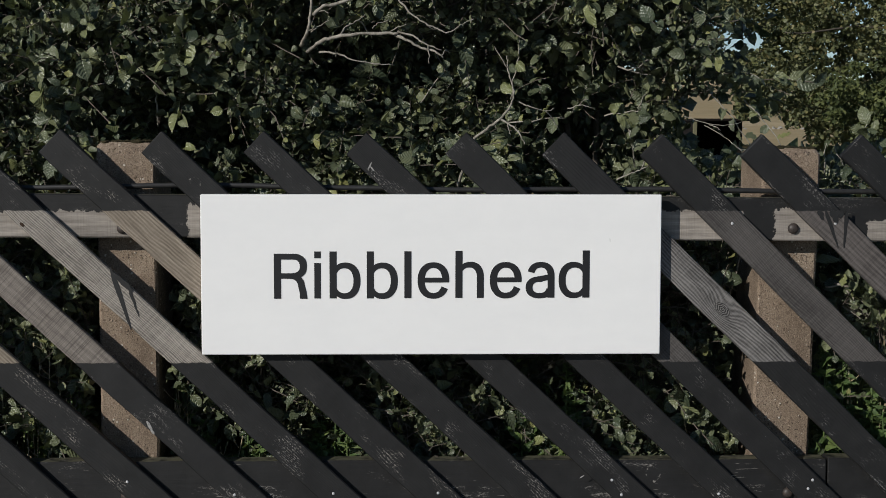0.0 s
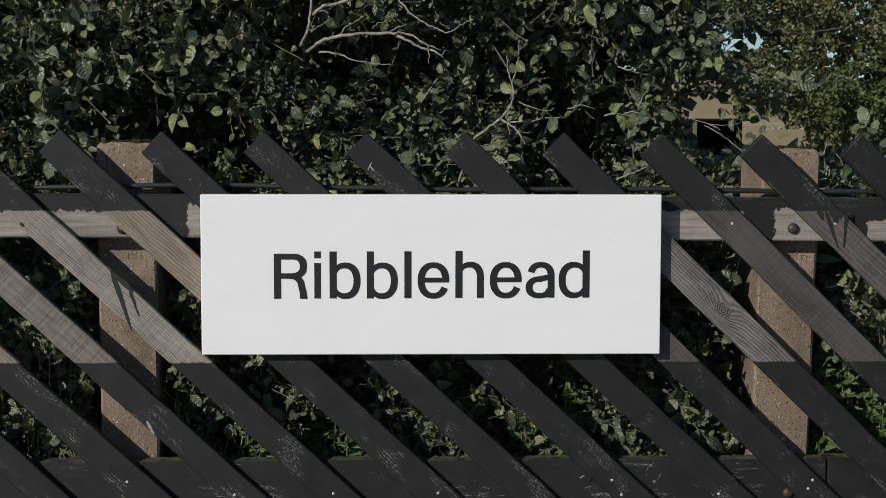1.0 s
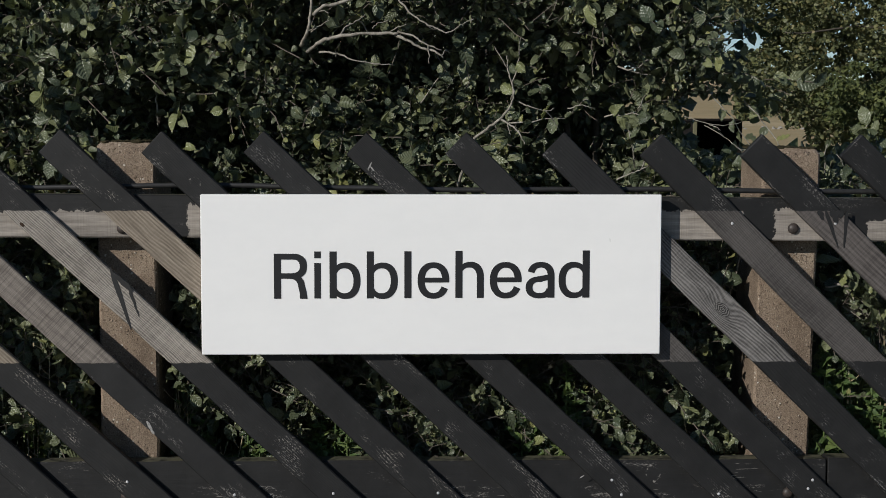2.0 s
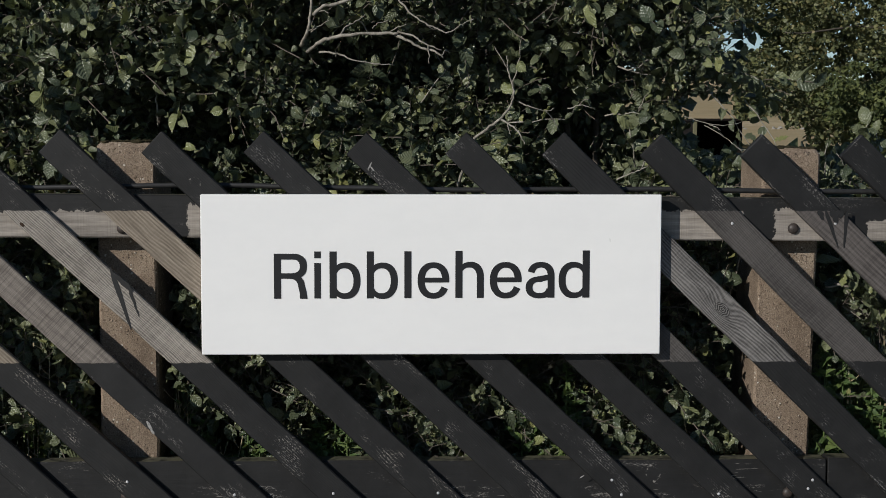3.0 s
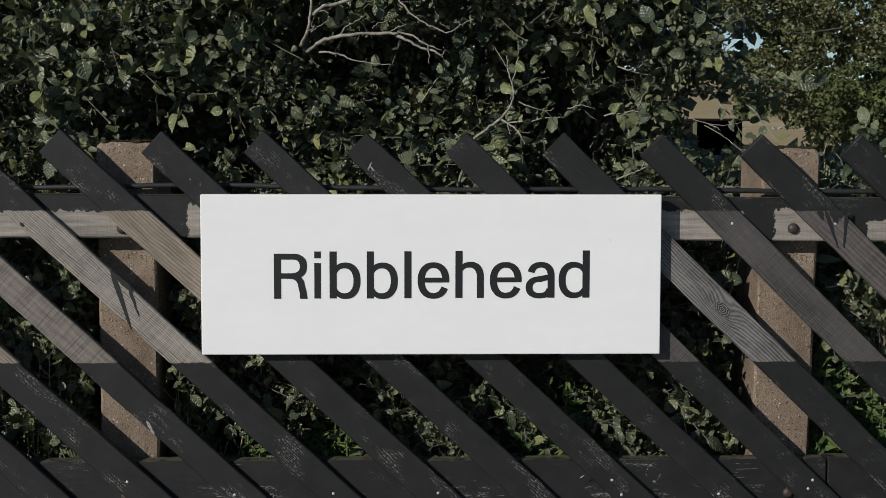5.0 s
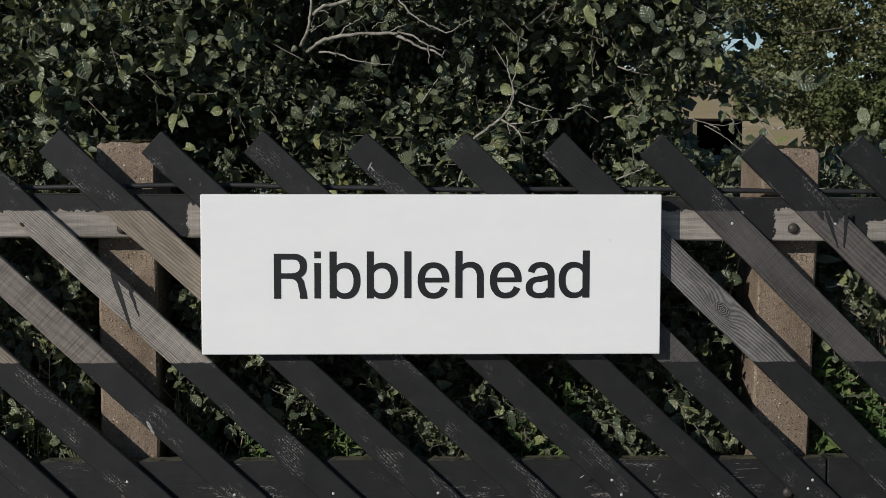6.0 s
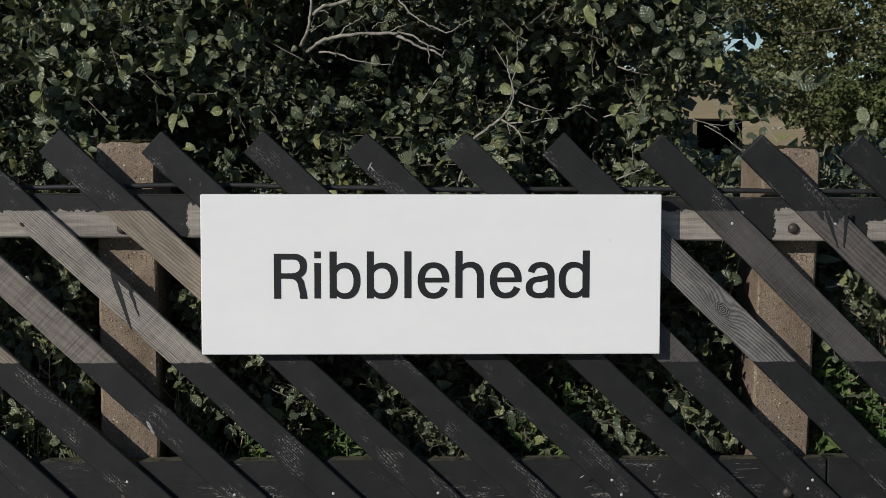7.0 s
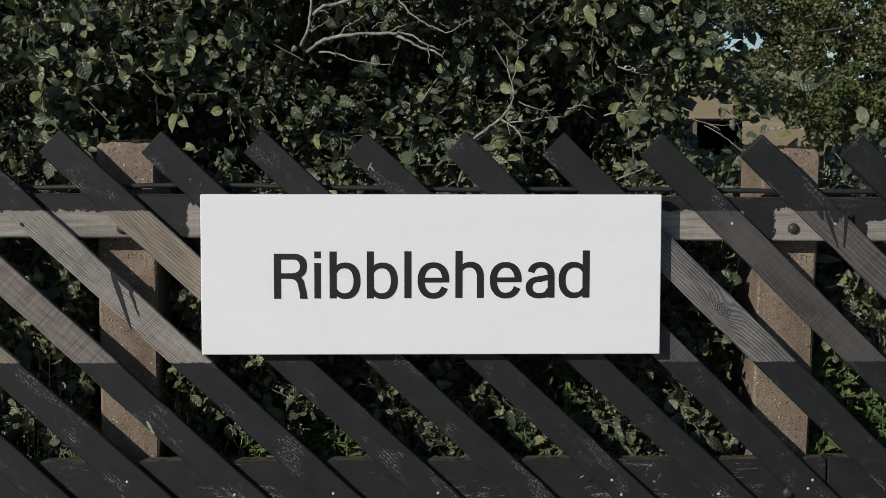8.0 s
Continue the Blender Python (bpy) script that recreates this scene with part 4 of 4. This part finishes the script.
def build_boughs(bushes):
    left, mid, right = bushes
    # branch points placed to fit the camera's view, drawn nearer along its sight lines
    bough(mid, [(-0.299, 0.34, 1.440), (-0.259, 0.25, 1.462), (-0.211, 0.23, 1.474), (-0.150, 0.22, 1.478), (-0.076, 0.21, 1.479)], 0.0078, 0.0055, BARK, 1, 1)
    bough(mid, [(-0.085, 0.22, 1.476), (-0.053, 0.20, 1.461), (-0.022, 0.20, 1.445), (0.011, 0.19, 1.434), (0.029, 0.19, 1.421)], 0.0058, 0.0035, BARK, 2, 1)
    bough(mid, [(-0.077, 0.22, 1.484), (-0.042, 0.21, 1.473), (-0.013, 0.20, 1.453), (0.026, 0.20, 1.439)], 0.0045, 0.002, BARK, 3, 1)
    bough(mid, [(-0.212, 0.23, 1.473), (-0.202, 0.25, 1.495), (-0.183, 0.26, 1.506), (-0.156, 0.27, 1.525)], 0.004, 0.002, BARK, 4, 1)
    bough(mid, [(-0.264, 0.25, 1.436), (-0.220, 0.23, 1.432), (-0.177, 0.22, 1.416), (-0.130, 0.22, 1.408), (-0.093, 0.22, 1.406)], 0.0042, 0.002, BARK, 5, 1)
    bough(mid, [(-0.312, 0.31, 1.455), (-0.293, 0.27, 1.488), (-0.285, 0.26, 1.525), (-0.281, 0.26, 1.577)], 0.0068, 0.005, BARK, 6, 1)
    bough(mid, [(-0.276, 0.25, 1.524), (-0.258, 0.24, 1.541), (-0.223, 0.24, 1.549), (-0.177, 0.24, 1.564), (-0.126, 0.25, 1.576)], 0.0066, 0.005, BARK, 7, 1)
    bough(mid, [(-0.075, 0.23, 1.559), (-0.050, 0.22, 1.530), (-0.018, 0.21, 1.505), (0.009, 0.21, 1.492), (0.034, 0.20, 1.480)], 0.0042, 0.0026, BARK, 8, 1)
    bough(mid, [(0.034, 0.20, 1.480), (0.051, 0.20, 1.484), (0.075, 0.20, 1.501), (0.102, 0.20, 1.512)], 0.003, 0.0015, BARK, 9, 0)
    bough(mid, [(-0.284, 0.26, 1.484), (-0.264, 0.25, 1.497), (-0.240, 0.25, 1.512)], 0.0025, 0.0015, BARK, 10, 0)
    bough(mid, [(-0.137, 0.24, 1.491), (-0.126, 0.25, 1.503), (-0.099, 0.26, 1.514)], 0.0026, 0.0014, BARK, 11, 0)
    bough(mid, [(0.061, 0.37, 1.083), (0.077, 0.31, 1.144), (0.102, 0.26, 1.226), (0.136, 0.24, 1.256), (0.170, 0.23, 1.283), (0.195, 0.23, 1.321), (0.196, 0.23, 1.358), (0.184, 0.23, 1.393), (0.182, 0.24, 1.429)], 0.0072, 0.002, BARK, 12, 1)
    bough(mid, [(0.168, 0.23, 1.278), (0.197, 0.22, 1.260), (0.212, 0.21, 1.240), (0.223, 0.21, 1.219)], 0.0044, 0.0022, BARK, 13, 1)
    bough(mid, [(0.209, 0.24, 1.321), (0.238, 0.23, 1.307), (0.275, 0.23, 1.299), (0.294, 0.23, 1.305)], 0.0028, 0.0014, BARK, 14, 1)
    bough(left, [(-0.394, 0.36, 1.355), (-0.402, 0.33, 1.379), (-0.380, 0.33, 1.406), (-0.364, 0.33, 1.430)], 0.003, 0.002, BARK, 15, 1)
    bough(left, [(-0.946, 0.38, 1.532), (-0.905, 0.36, 1.539), (-0.863, 0.36, 1.536), (-0.838, 0.36, 1.545)], 0.003, 0.0016, BARK, 16, 1)
    bough(left, [(-0.666, 0.36, 1.260), (-0.662, 0.33, 1.301), (-0.665, 0.33, 1.340), (-0.660, 0.33, 1.365)], 0.003, 0.0018, BARK, 17, 1)
    bough(right, [(0.473, 0.42, 1.414), (0.504, 0.40, 1.401), (0.535, 0.40, 1.393), (0.555, 0.40, 1.393)], 0.0042, 0.002, BARK, 18, 1)
    bough(right, [(0.641, 0.42, 1.289), (0.690, 0.40, 1.274), (0.734, 0.39, 1.266), (0.779, 0.39, 1.274)], 0.0019, 0.0011, BARK, 19, 1)
    bough(right, [(0.688, 0.40, 1.266), (0.726, 0.38, 1.243), (0.758, 0.36, 1.218), (0.778, 0.35, 1.196)], 0.0019, 0.0011, BARK, 20, 1)
    bough(right, [(0.473, 0.42, 1.129), (0.504, 0.38, 1.147), (0.531, 0.36, 1.159), (0.546, 0.35, 1.170)], 0.003, 0.0018, BARK, 21, 1)
    bough(right, [(0.341, 0.36, 1.307), (0.376, 0.35, 1.315), (0.407, 0.35, 1.304)], 0.0024, 0.0014, BARK, 22, 1)
    for i, (a, b, c) in enumerate((((0.93, 0.15, 0.885), (1.00, 0.15, 0.90), (1.05, 0.15, 0.93)), ((0.95, 0.15, 0.895), (1.05, 0.15, 0.87), (1.16, 0.15, 0.83)), ((0.98, 0.15, 0.88), (1.02, 0.15, 0.83), (1.07, 0.15, 0.79)),
                                   ((0.95, 0.15, 0.78), (1.02, 0.15, 0.75), (1.12, 0.15, 0.70)), ((0.97, 0.15, 0.84), (1.04, 0.15, 0.80), (1.12, 0.15, 0.80)), ((0.70, 0.15, 0.86), (0.72, 0.15, 0.93), (0.735, 0.15, 1.0)),
                                   ((0.60, 0.15, 0.62), (0.55, 0.15, 0.68), (0.50, 0.15, 0.72)), ((-0.92, 0.15, 0.86), (-0.86, 0.15, 0.90), (-0.80, 0.15, 0.96)))):
        bough(right if a[0] > 0 else left, [a, b, c], 0.0040, 0.0018, BARK, 30 + i, 2)


# ---------------------------------------------------------------- shoots that stir in the wind
SPRIGS = []


def sprig(bush, base, way, length, count, size, seed, reach, mat=None, delay=0.0):
    """A leafy shoot that swings about its base."""
    rng = random.Random(seed)
    m = bush.matrix_basis.inverted() @ Matrix.Translation(base)
    line, mats = twig_leaves((0, 0, 0), way, length, count, size * 0.78, rng, keen=2.2 if mat is BRIGHT else 0.8)
    bm = bmesh.new()
    tube(bm, line, [0.0022 * (1 - 0.6 * k / len(line)) for k in range(len(line))], 6)
    ob = part("shoot", bm, BARK, bush, "swaying leafy shoot", True)
    ob.matrix_basis = m
    for lm in mats:
        leaf = part("leaf", rng.choice(FINE_MESH), mat or LEAF, ob)
        leaf.matrix_basis = lm
    SPRIGS.append((ob, m, length, reach, delay))


def build_sprigs(bushes):
    left, mid, right = bushes
    sprig(mid, (0.205, 0.40, 1.33), (0.1, -0.25, 1), 0.20, 8, 0.055, 1, 1.0)
    sprig(mid, (0.20, 0.39, 1.27), (0.7, -0.2, 0.1), 0.14, 5, 0.05, 2, 1.0, delay=0.03)
    sprig(right, (0.36, 0.42, 1.30), (0.2, -0.5, 0.45), 0.13, 6, 0.055, 3, 1.0)
    sprig(right, (0.44, 0.40, 1.29), (0.4, -0.4, 0.1), 0.10, 5, 0.06, 4, 1.3, BRIGHT, 0.04)
    sprig(right, (0.50, 0.45, 1.25), (0.2, -0.3, 0.6), 0.15, 6, 0.05, 5, 1.2)
    sprig(right, (0.52, 0.42, 1.16), (-0.2, -0.3, 0.8), 0.12, 5, 0.05, 6, 0.8)
    sprig(right, (0.57, 0.50, 1.46), (0.6, -0.3, 0.3), 0.16, 7, 0.050, 7, 2.0, delay=0.1)
    sprig(right, (0.60, 0.50, 1.37), (0.6, -0.3, 0.1), 0.17, 8, 0.052, 8, 1.8, delay=0.06)
    sprig(right, (0.70, 0.48, 1.44), (0.5, -0.3, -0.2), 0.16, 7, 0.055, 9, 1.6, delay=0.12)
    sprig(right, (0.72, 0.45, 1.34), (0.4, -0.3, -0.5), 0.15, 6, 0.05, 10, 1.5, delay=0.02)
    sprig(right, (0.80, 0.45, 1.33), (0.4, -0.2, -0.4), 0.13, 6, 0.045, 11, 1.6, delay=0.15)
    sprig(right, (0.68, 0.60, 1.56), (0.3, -0.2, -0.3), 0.13, 4, 0.045, 12, 3.0, YELLOW, 0.2)
    sprig(right, (1.045, 0.25, 1.215), (0.05, -0.1, 1), 0.06, 5, 0.070, 41, 0.6, BRIGHT)
    sprig(right, (1.075, 0.25, 1.20), (-0.05, -0.1, 1), 0.05, 4, 0.060, 43, 0.6, BRIGHT)
    sprig(right, (0.98, 0.36, 1.14), (0.0, -0.2, 1), 0.10, 5, 0.035, 14, 0.6, BRIGHT)
    sprig(right, (0.80, 0.33, 1.13), (0.0, -0.2, 1), 0.06, 4, 0.045, 15, 0.5)
    sprig(mid, (-0.02, 0.40, 1.32), (0.3, -0.3, 0.5), 0.13, 6, 0.05, 16, 0.5)
    sprig(mid, (-0.20, 0.38, 1.26), (-0.2, -0.3, 0.6), 0.12, 6, 0.05, 17, 0.4)
    sprig(right, (0.68, 0.66, 0.69), (0.1, -0.3, 0.7), 0.08, 8, 0.078, 18, 0.3)
    sprig(right, (1.02, 0.27, 1.12), (0.1, -0.1, 0.8), 0.12, 8, 0.045, 27, 0.3, BRIGHT)
    sprig(right, (1.10, 0.27, 1.12), (-0.1, -0.1, 0.8), 0.12, 8, 0.045, 28, 0.3)
    sprig(left, (-0.43, 0.40, 0.61), (0.2, -0.1, 0.8), 0.10, 7, 0.055, 21, 0.2)
    sprig(mid, (-0.224, 0.38, 0.60), (-0.2, -0.1, 0.8), 0.10, 8, 0.058, 22, 0.2, BRIGHT)
    sprig(mid, (-0.09, 0.44, 0.52), (-0.3, -0.1, 0.8), 0.10, 7, 0.055, 23, 0.2)
    sprig(right, (0.66, 0.92, 0.52), (0.3, -0.1, 0.7), 0.10, 8, 0.058, 24, 0.2)
    sprig(right, (0.72, 0.92, 0.46), (0.1, -0.1, 0.7), 0.09, 7, 0.05, 25, 0.2, BRIGHT)
    sprig(left, (-0.88, 0.25, 0.60), (0.3, -0.1, 0.8), 0.12, 8, 0.06, 26, 0.2)
    sprig(right, (1.06, 0.33, 1.10), (-0.3, -0.2, 0.5), 0.14, 7, 0.04, 19, 0.4)
    sprig(right, (1.12, 0.36, 1.06), (0.0, -0.2, 0.9), 0.15, 7, 0.045, 20, 0.4)


# ---------------------------------------------------------------- plants at the foot
def nettle(x, y, h, seed, size=0.03, mat=None):
    rng = random.Random(seed)
    plant = empty("nettle", pose(x, y, -0.15))
    tagged(plant, "bright green nettle growing behind the fence", "weed", "weeds behind the fence")
    lean = Vector((rng.uniform(-0.06, 0.06), rng.uniform(-0.03, 0.05), 1))
    pts = [lean * (h * k / 8) + Vector((rng.uniform(-0.004, 0.004), rng.uniform(-0.004, 0.004), 0)) for k in range(9)]
    bm = bmesh.new()
    tube(bm, pts, [0.003 * (1 - 0.06 * k) for k in range(9)], 5)
    part("stem", bm, NETTLE, plant, smooth=True)
    tiers = max(5, int(min(h, 0.3) / 0.03))
    for i in range(tiers):
        p = lean * (h - i * 0.030)
        a0 = rng.uniform(0, 1.0) + (i % 2) * 1.57
        for q in range(4 if i < 5 else 3):
            a = a0 + q * math.pi / 2 + rng.uniform(-0.3, 0.3)
            out = Vector((math.cos(a), math.sin(a), rng.uniform(-0.7, 0.9)))
            ob = part("leaf", rng.choice(NETTLE_MESH), mat or NETTLE, plant)
            ob.matrix_basis = facing(p, out, (rng.gauss(-0.4, 0.6), rng.gauss(-0.6, 0.6), rng.gauss(0.6, 0.4)), size * (0.55 + 0.12 * min(i, 5)) * rng.uniform(0.85, 1.25))


def build_weeds():
    rng = random.Random(9)
    spots = []
    for cx, y, h, n, dx in ((-0.446, 0.115, 0.74, 12, 0.06), (-0.235, 0.115, 0.77, 15, 0.075), (0.289, 0.11, 0.86, 10, 0.05), (1.03, 0.12, 0.87, 24, 0.11), (0.92, 0.12, 0.90, 3, 0.02), (-0.985, 0.23, 0.72, 12, 0.07), (-0.89, 0.15, 0.90, 5, 0.05), (-0.83, 0.13, 0.76, 4, 0.03), (-0.55, 0.13, 0.80, 4, 0.05)):
        spots += [(cx + rng.uniform(-dx, dx), y + rng.uniform(-0.012, 0.05), h + rng.uniform(-0.12, 0.02)) for _ in range(n)]
    for i, (x, y, h) in enumerate(spots):
        nettle(x, y, h, 100 + i, rng.uniform(0.030, 0.046))
    blade = leaf_shape(1.0, 0.011, 6, 1, 0.0, 0.35, 0.0, "grass", rng)
    mats = []
    for _ in range(2600):
        if rng.random() < 0.6:
            x, y = rng.gauss(rng.choice((-1.03, -0.95, -0.88, -0.47, -0.44, -0.58, 0.98)), 0.05), rng.uniform(0.085, 0.26)
            L = rng.uniform(0.62, 1.02)
        else:
            x, y = rng.uniform(-1.6, 1.6), rng.uniform(0.35, 1.2)
            L = rng.uniform(0.2, 0.5)
        way = Vector((rng.gauss(0, 0.09), rng.gauss(0.05, 0.06), 1))
        mats.append(facing((x, y, -0.16), way, (rng.gauss(0, 0.6), -1, 0.2), L))
    me = leaf_mass("grass", [blade], mats, [0] * len(mats))
    tagged(finish(new("grass", me), GRASS), "long green and straw-coloured grass at the hedge foot", "grass", kind="stuff")


def dry_weed(x, y, h, seed):
    """A dead stalk with short side stems and withered pods."""
    rng = random.Random(seed)
    weed = empty("dry_weed", pose(x, y, -0.15))
    tagged(weed, "dead straw-coloured weed stalk behind the fence", "weed", "dry weeds behind the fence")
    line = wander([(0, 0, -0.01), (rng.uniform(-0.02, 0.02), 0.01, h * 0.5), (rng.uniform(-0.05, 0.05), rng.uniform(0.0, 0.04), h)], 7, 0.003, rng)
    bm = bmesh.new()
    tube(bm, line, [0.0021 * (1 - 0.5 * k / len(line)) for k in range(len(line))], 5)
    part("stem", bm, STRAW, weed, smooth=True)
    for k in range(7, len(line) - 1):
        d = Vector((rng.gauss(0, 0.7), rng.gauss(-0.1, 0.4), 0.8)).normalized()
        bm = bmesh.new()
        end = line[k] + d * rng.uniform(0.02, 0.05)
        tube(bm, [line[k], line[k].lerp(end, 0.5) + Vector((0, 0, -0.003)), end], [0.0012, 0.001, 0.0008], 4)
        blob(bm, end, (0.0026, 0.0026, 0.006), rng, 1, 0.3)
        part("side_stem", bm, STRAW, weed)


def build_dry_weeds():
    rng = random.Random(14)
    n = 0
    for cx, spread, h, count in ((-0.895, 0.04, 0.98, 7), (-0.985, 0.03, 0.80, 3), (-0.585, 0.02, 0.92, 4), (-0.50, 0.03, 0.78, 3), (0.615, 0.02, 0.96, 2), (1.06, 0.05, 1.0, 4), (-0.30, 0.05, 0.72, 2)):
        for _ in range(count):
            dry_weed(cx + rng.uniform(-spread, spread), rng.uniform(0.10, 0.15), h + rng.uniform(-0.13, 0.03), 300 + n)
            n += 1


# ---------------------------------------------------------------- tree beyond
def build_tree():
    rng = random.Random(61)
    tree = empty("sycamore_tree", pose(5.4, 9.6, -0.2))
    tagged(tree, "broad green sycamore tree with lobed leaves in sunlight", "tree")
    inv = tree.matrix_basis.inverted()
    bm = bmesh.new()
    tube(bm, wander([(5.4, 9.6, -0.25), (5.35, 9.6, 1.2), (5.5, 9.7, 3.0), (5.3, 9.6, 5.0)], 5, 0.02, rng), [0.24 - 0.01 * k for k in range(16)], 9)
    bm.transform(inv)
    part("trunk", bm, BARK_SHADED, tree, smooth=True)
    for i in range(9):
        z = 1.3 + i * 0.35
        end = Vector((rng.uniform(3.0, 4.4), rng.uniform(8.7, 10.4), z + rng.uniform(0.0, 0.8)))
        if i > 6:
            end = Vector((rng.uniform(6, 7.5), rng.uniform(8.7, 10.4), z + 0.5))
        bm = bmesh.new()
        tube(bm, wander([(5.4, 9.6, z - 0.2), Vector((5.4, 9.6, z)).lerp(end, 0.5) + Vector((0, 0, 0.12)), end], 5, 0.025, rng), [0.022 - 0.0018 * k for k in range(11)], 6)
        bm.transform(inv)
        part("limb", bm, BARK_SHADED, tree, smooth=True)
    upper, light = [], []

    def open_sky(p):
        """Gaps in the crown, slanted through it to fit the camera's view of sky."""
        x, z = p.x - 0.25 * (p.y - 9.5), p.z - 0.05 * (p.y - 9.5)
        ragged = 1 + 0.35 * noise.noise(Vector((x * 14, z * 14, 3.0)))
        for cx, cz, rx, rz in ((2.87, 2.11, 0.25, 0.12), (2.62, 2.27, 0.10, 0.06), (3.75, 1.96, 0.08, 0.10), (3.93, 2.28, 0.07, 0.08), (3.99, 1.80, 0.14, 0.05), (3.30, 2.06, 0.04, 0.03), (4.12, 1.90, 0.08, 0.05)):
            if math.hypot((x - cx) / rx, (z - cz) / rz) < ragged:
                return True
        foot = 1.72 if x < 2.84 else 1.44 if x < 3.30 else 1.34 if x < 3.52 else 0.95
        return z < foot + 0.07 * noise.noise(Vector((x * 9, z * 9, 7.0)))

    def clump(out, c, r, count, lo, hi):
        """Leaves on the outside of a rounded spray."""
        for _ in range(count):
            d = Vector((rng.gauss(0, 1), rng.gauss(0, 1), rng.gauss(0, 1))).normalized()
            p = c + Vector((d.x * r * 1.15, d.y * r, d.z * r * 0.8)) * rng.uniform(0.55, 1.05)
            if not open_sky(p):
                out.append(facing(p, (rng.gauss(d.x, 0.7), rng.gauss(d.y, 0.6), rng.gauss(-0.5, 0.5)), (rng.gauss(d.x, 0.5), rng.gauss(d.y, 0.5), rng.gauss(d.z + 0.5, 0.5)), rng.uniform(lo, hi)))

    for i in range(470):
        clump(upper, Vector((rng.uniform(2.45, 4.6), rng.uniform(8.7, 10.3), rng.uniform(1.2, 2.75))), rng.uniform(0.07, 0.19), 50, 0.020, 0.043)
    for i in range(300):
        clump(upper, Vector((rng.uniform(2.6, 5.0), rng.uniform(10.3, 11.5), rng.uniform(0.9, 3.0))), rng.uniform(0.15, 0.28), 24, 0.06, 0.10)
    for i in range(220):
        x, z = rng.choice(((rng.uniform(4.7, 7.5), rng.uniform(1.6, 4.8)), (rng.uniform(3.2, 5.0), rng.uniform(3.0, 4.8))))
        clump(upper, Vector((x, rng.uniform(8.8, 10.5), z)), rng.uniform(0.25, 0.45), 18, 0.09, 0.14)
    for i in range(75):
        a, q = rng.uniform(0, 6.28), math.sqrt(rng.random())
        clump(light, Vector((3.68 + 0.42 * q * math.cos(a), rng.uniform(8.0, 8.6), 1.56 + 0.30 * q * math.sin(a))), rng.uniform(0.05, 0.12), 70, 0.020, 0.038)
    for name, mats, mat, lab in (("crown", upper, MAPLE, "dark green crown with gaps"), ("low_spray", light, MAPLE_LIGHT, "lighter green low spray of leaves")):
        me = leaf_mass(name, MAPLE_SHAPE, [inv @ m for m in mats], [rng.randrange(4) for _ in mats])
        tagged(part(name, me, mat, tree, lab), kind="stuff")


# ---------------------------------------------------------------- the wind
SWAY = ((0.0, 0.0, 0.0), (0.25, 0.5, 1.2), (0.5, 1.0, 2.2), (0.75, 0.4, 0.8), (1.0, 0.0, -0.3), (1.25, 0.4, 0.2), (1.5, 1.0, 0.0), (1.75, 0.6, 0.8), (2.0, 0.2, 1.3), (2.25, 0.5, 0.5), (2.5, 0.8, -0.2),
        (2.75, 1.0, 0.3), (3.0, 1.3, 0.0), (3.25, 1.0, 0.6), (3.5, 1.0, 0.1), (3.75, 0.3, -0.6), (4.0, 0.0, -1.0), (4.25, 0.0, 0.7), (4.5, 0.0, 1.7), (4.75, -0.3, 0.7), (5.0, -0.5, 0.0), (5.25, -0.2, 1.0),
        (5.5, 0.0, 2.0), (5.75, -0.1, 2.5), (6.0, -0.3, 2.9), (6.25, -1.0, 0.9), (6.5, -1.5, -0.4), (6.75, -1.6, 0.6), (7.0, -1.6, 1.6), (7.25, -0.8, 2.2), (7.5, 0.0, 2.7), (7.75, -0.3, 1.0), (8.0, -0.5, -0.4))


def motions():
    """Each shoot bends about its base in the light breeze."""
    for n, (ob, rest, length, reach, delay) in enumerate(SPRIGS):
        rows = []
        for t, sx, sz in SWAY:
            flutter = 0.5 * math.sin(t * (7.0 + n % 5) + n * 1.7)
            k = reach * 0.0014 / (length * 0.6)
            turn = Matrix.Rotation((sz + flutter) * k, 4, "X") @ Matrix.Rotation((sx + 0.6 * flutter + 0.6 * math.sin(t * 3.1 - delay * 9)) * k, 4, "Y")
            rows.append((t, rest @ Matrix.Translation((sx * reach * 0.0006, 0, -sz * reach * 0.0012)) @ turn))
        walk(ob, rows)


build_ground()
build_field_wall()
build_shed()
build_fence()
build_sign()
build_cable()
alders = build_alders()
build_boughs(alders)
build_sprigs(alders)
build_weeds()
build_dry_weeds()
build_tree()
motions()
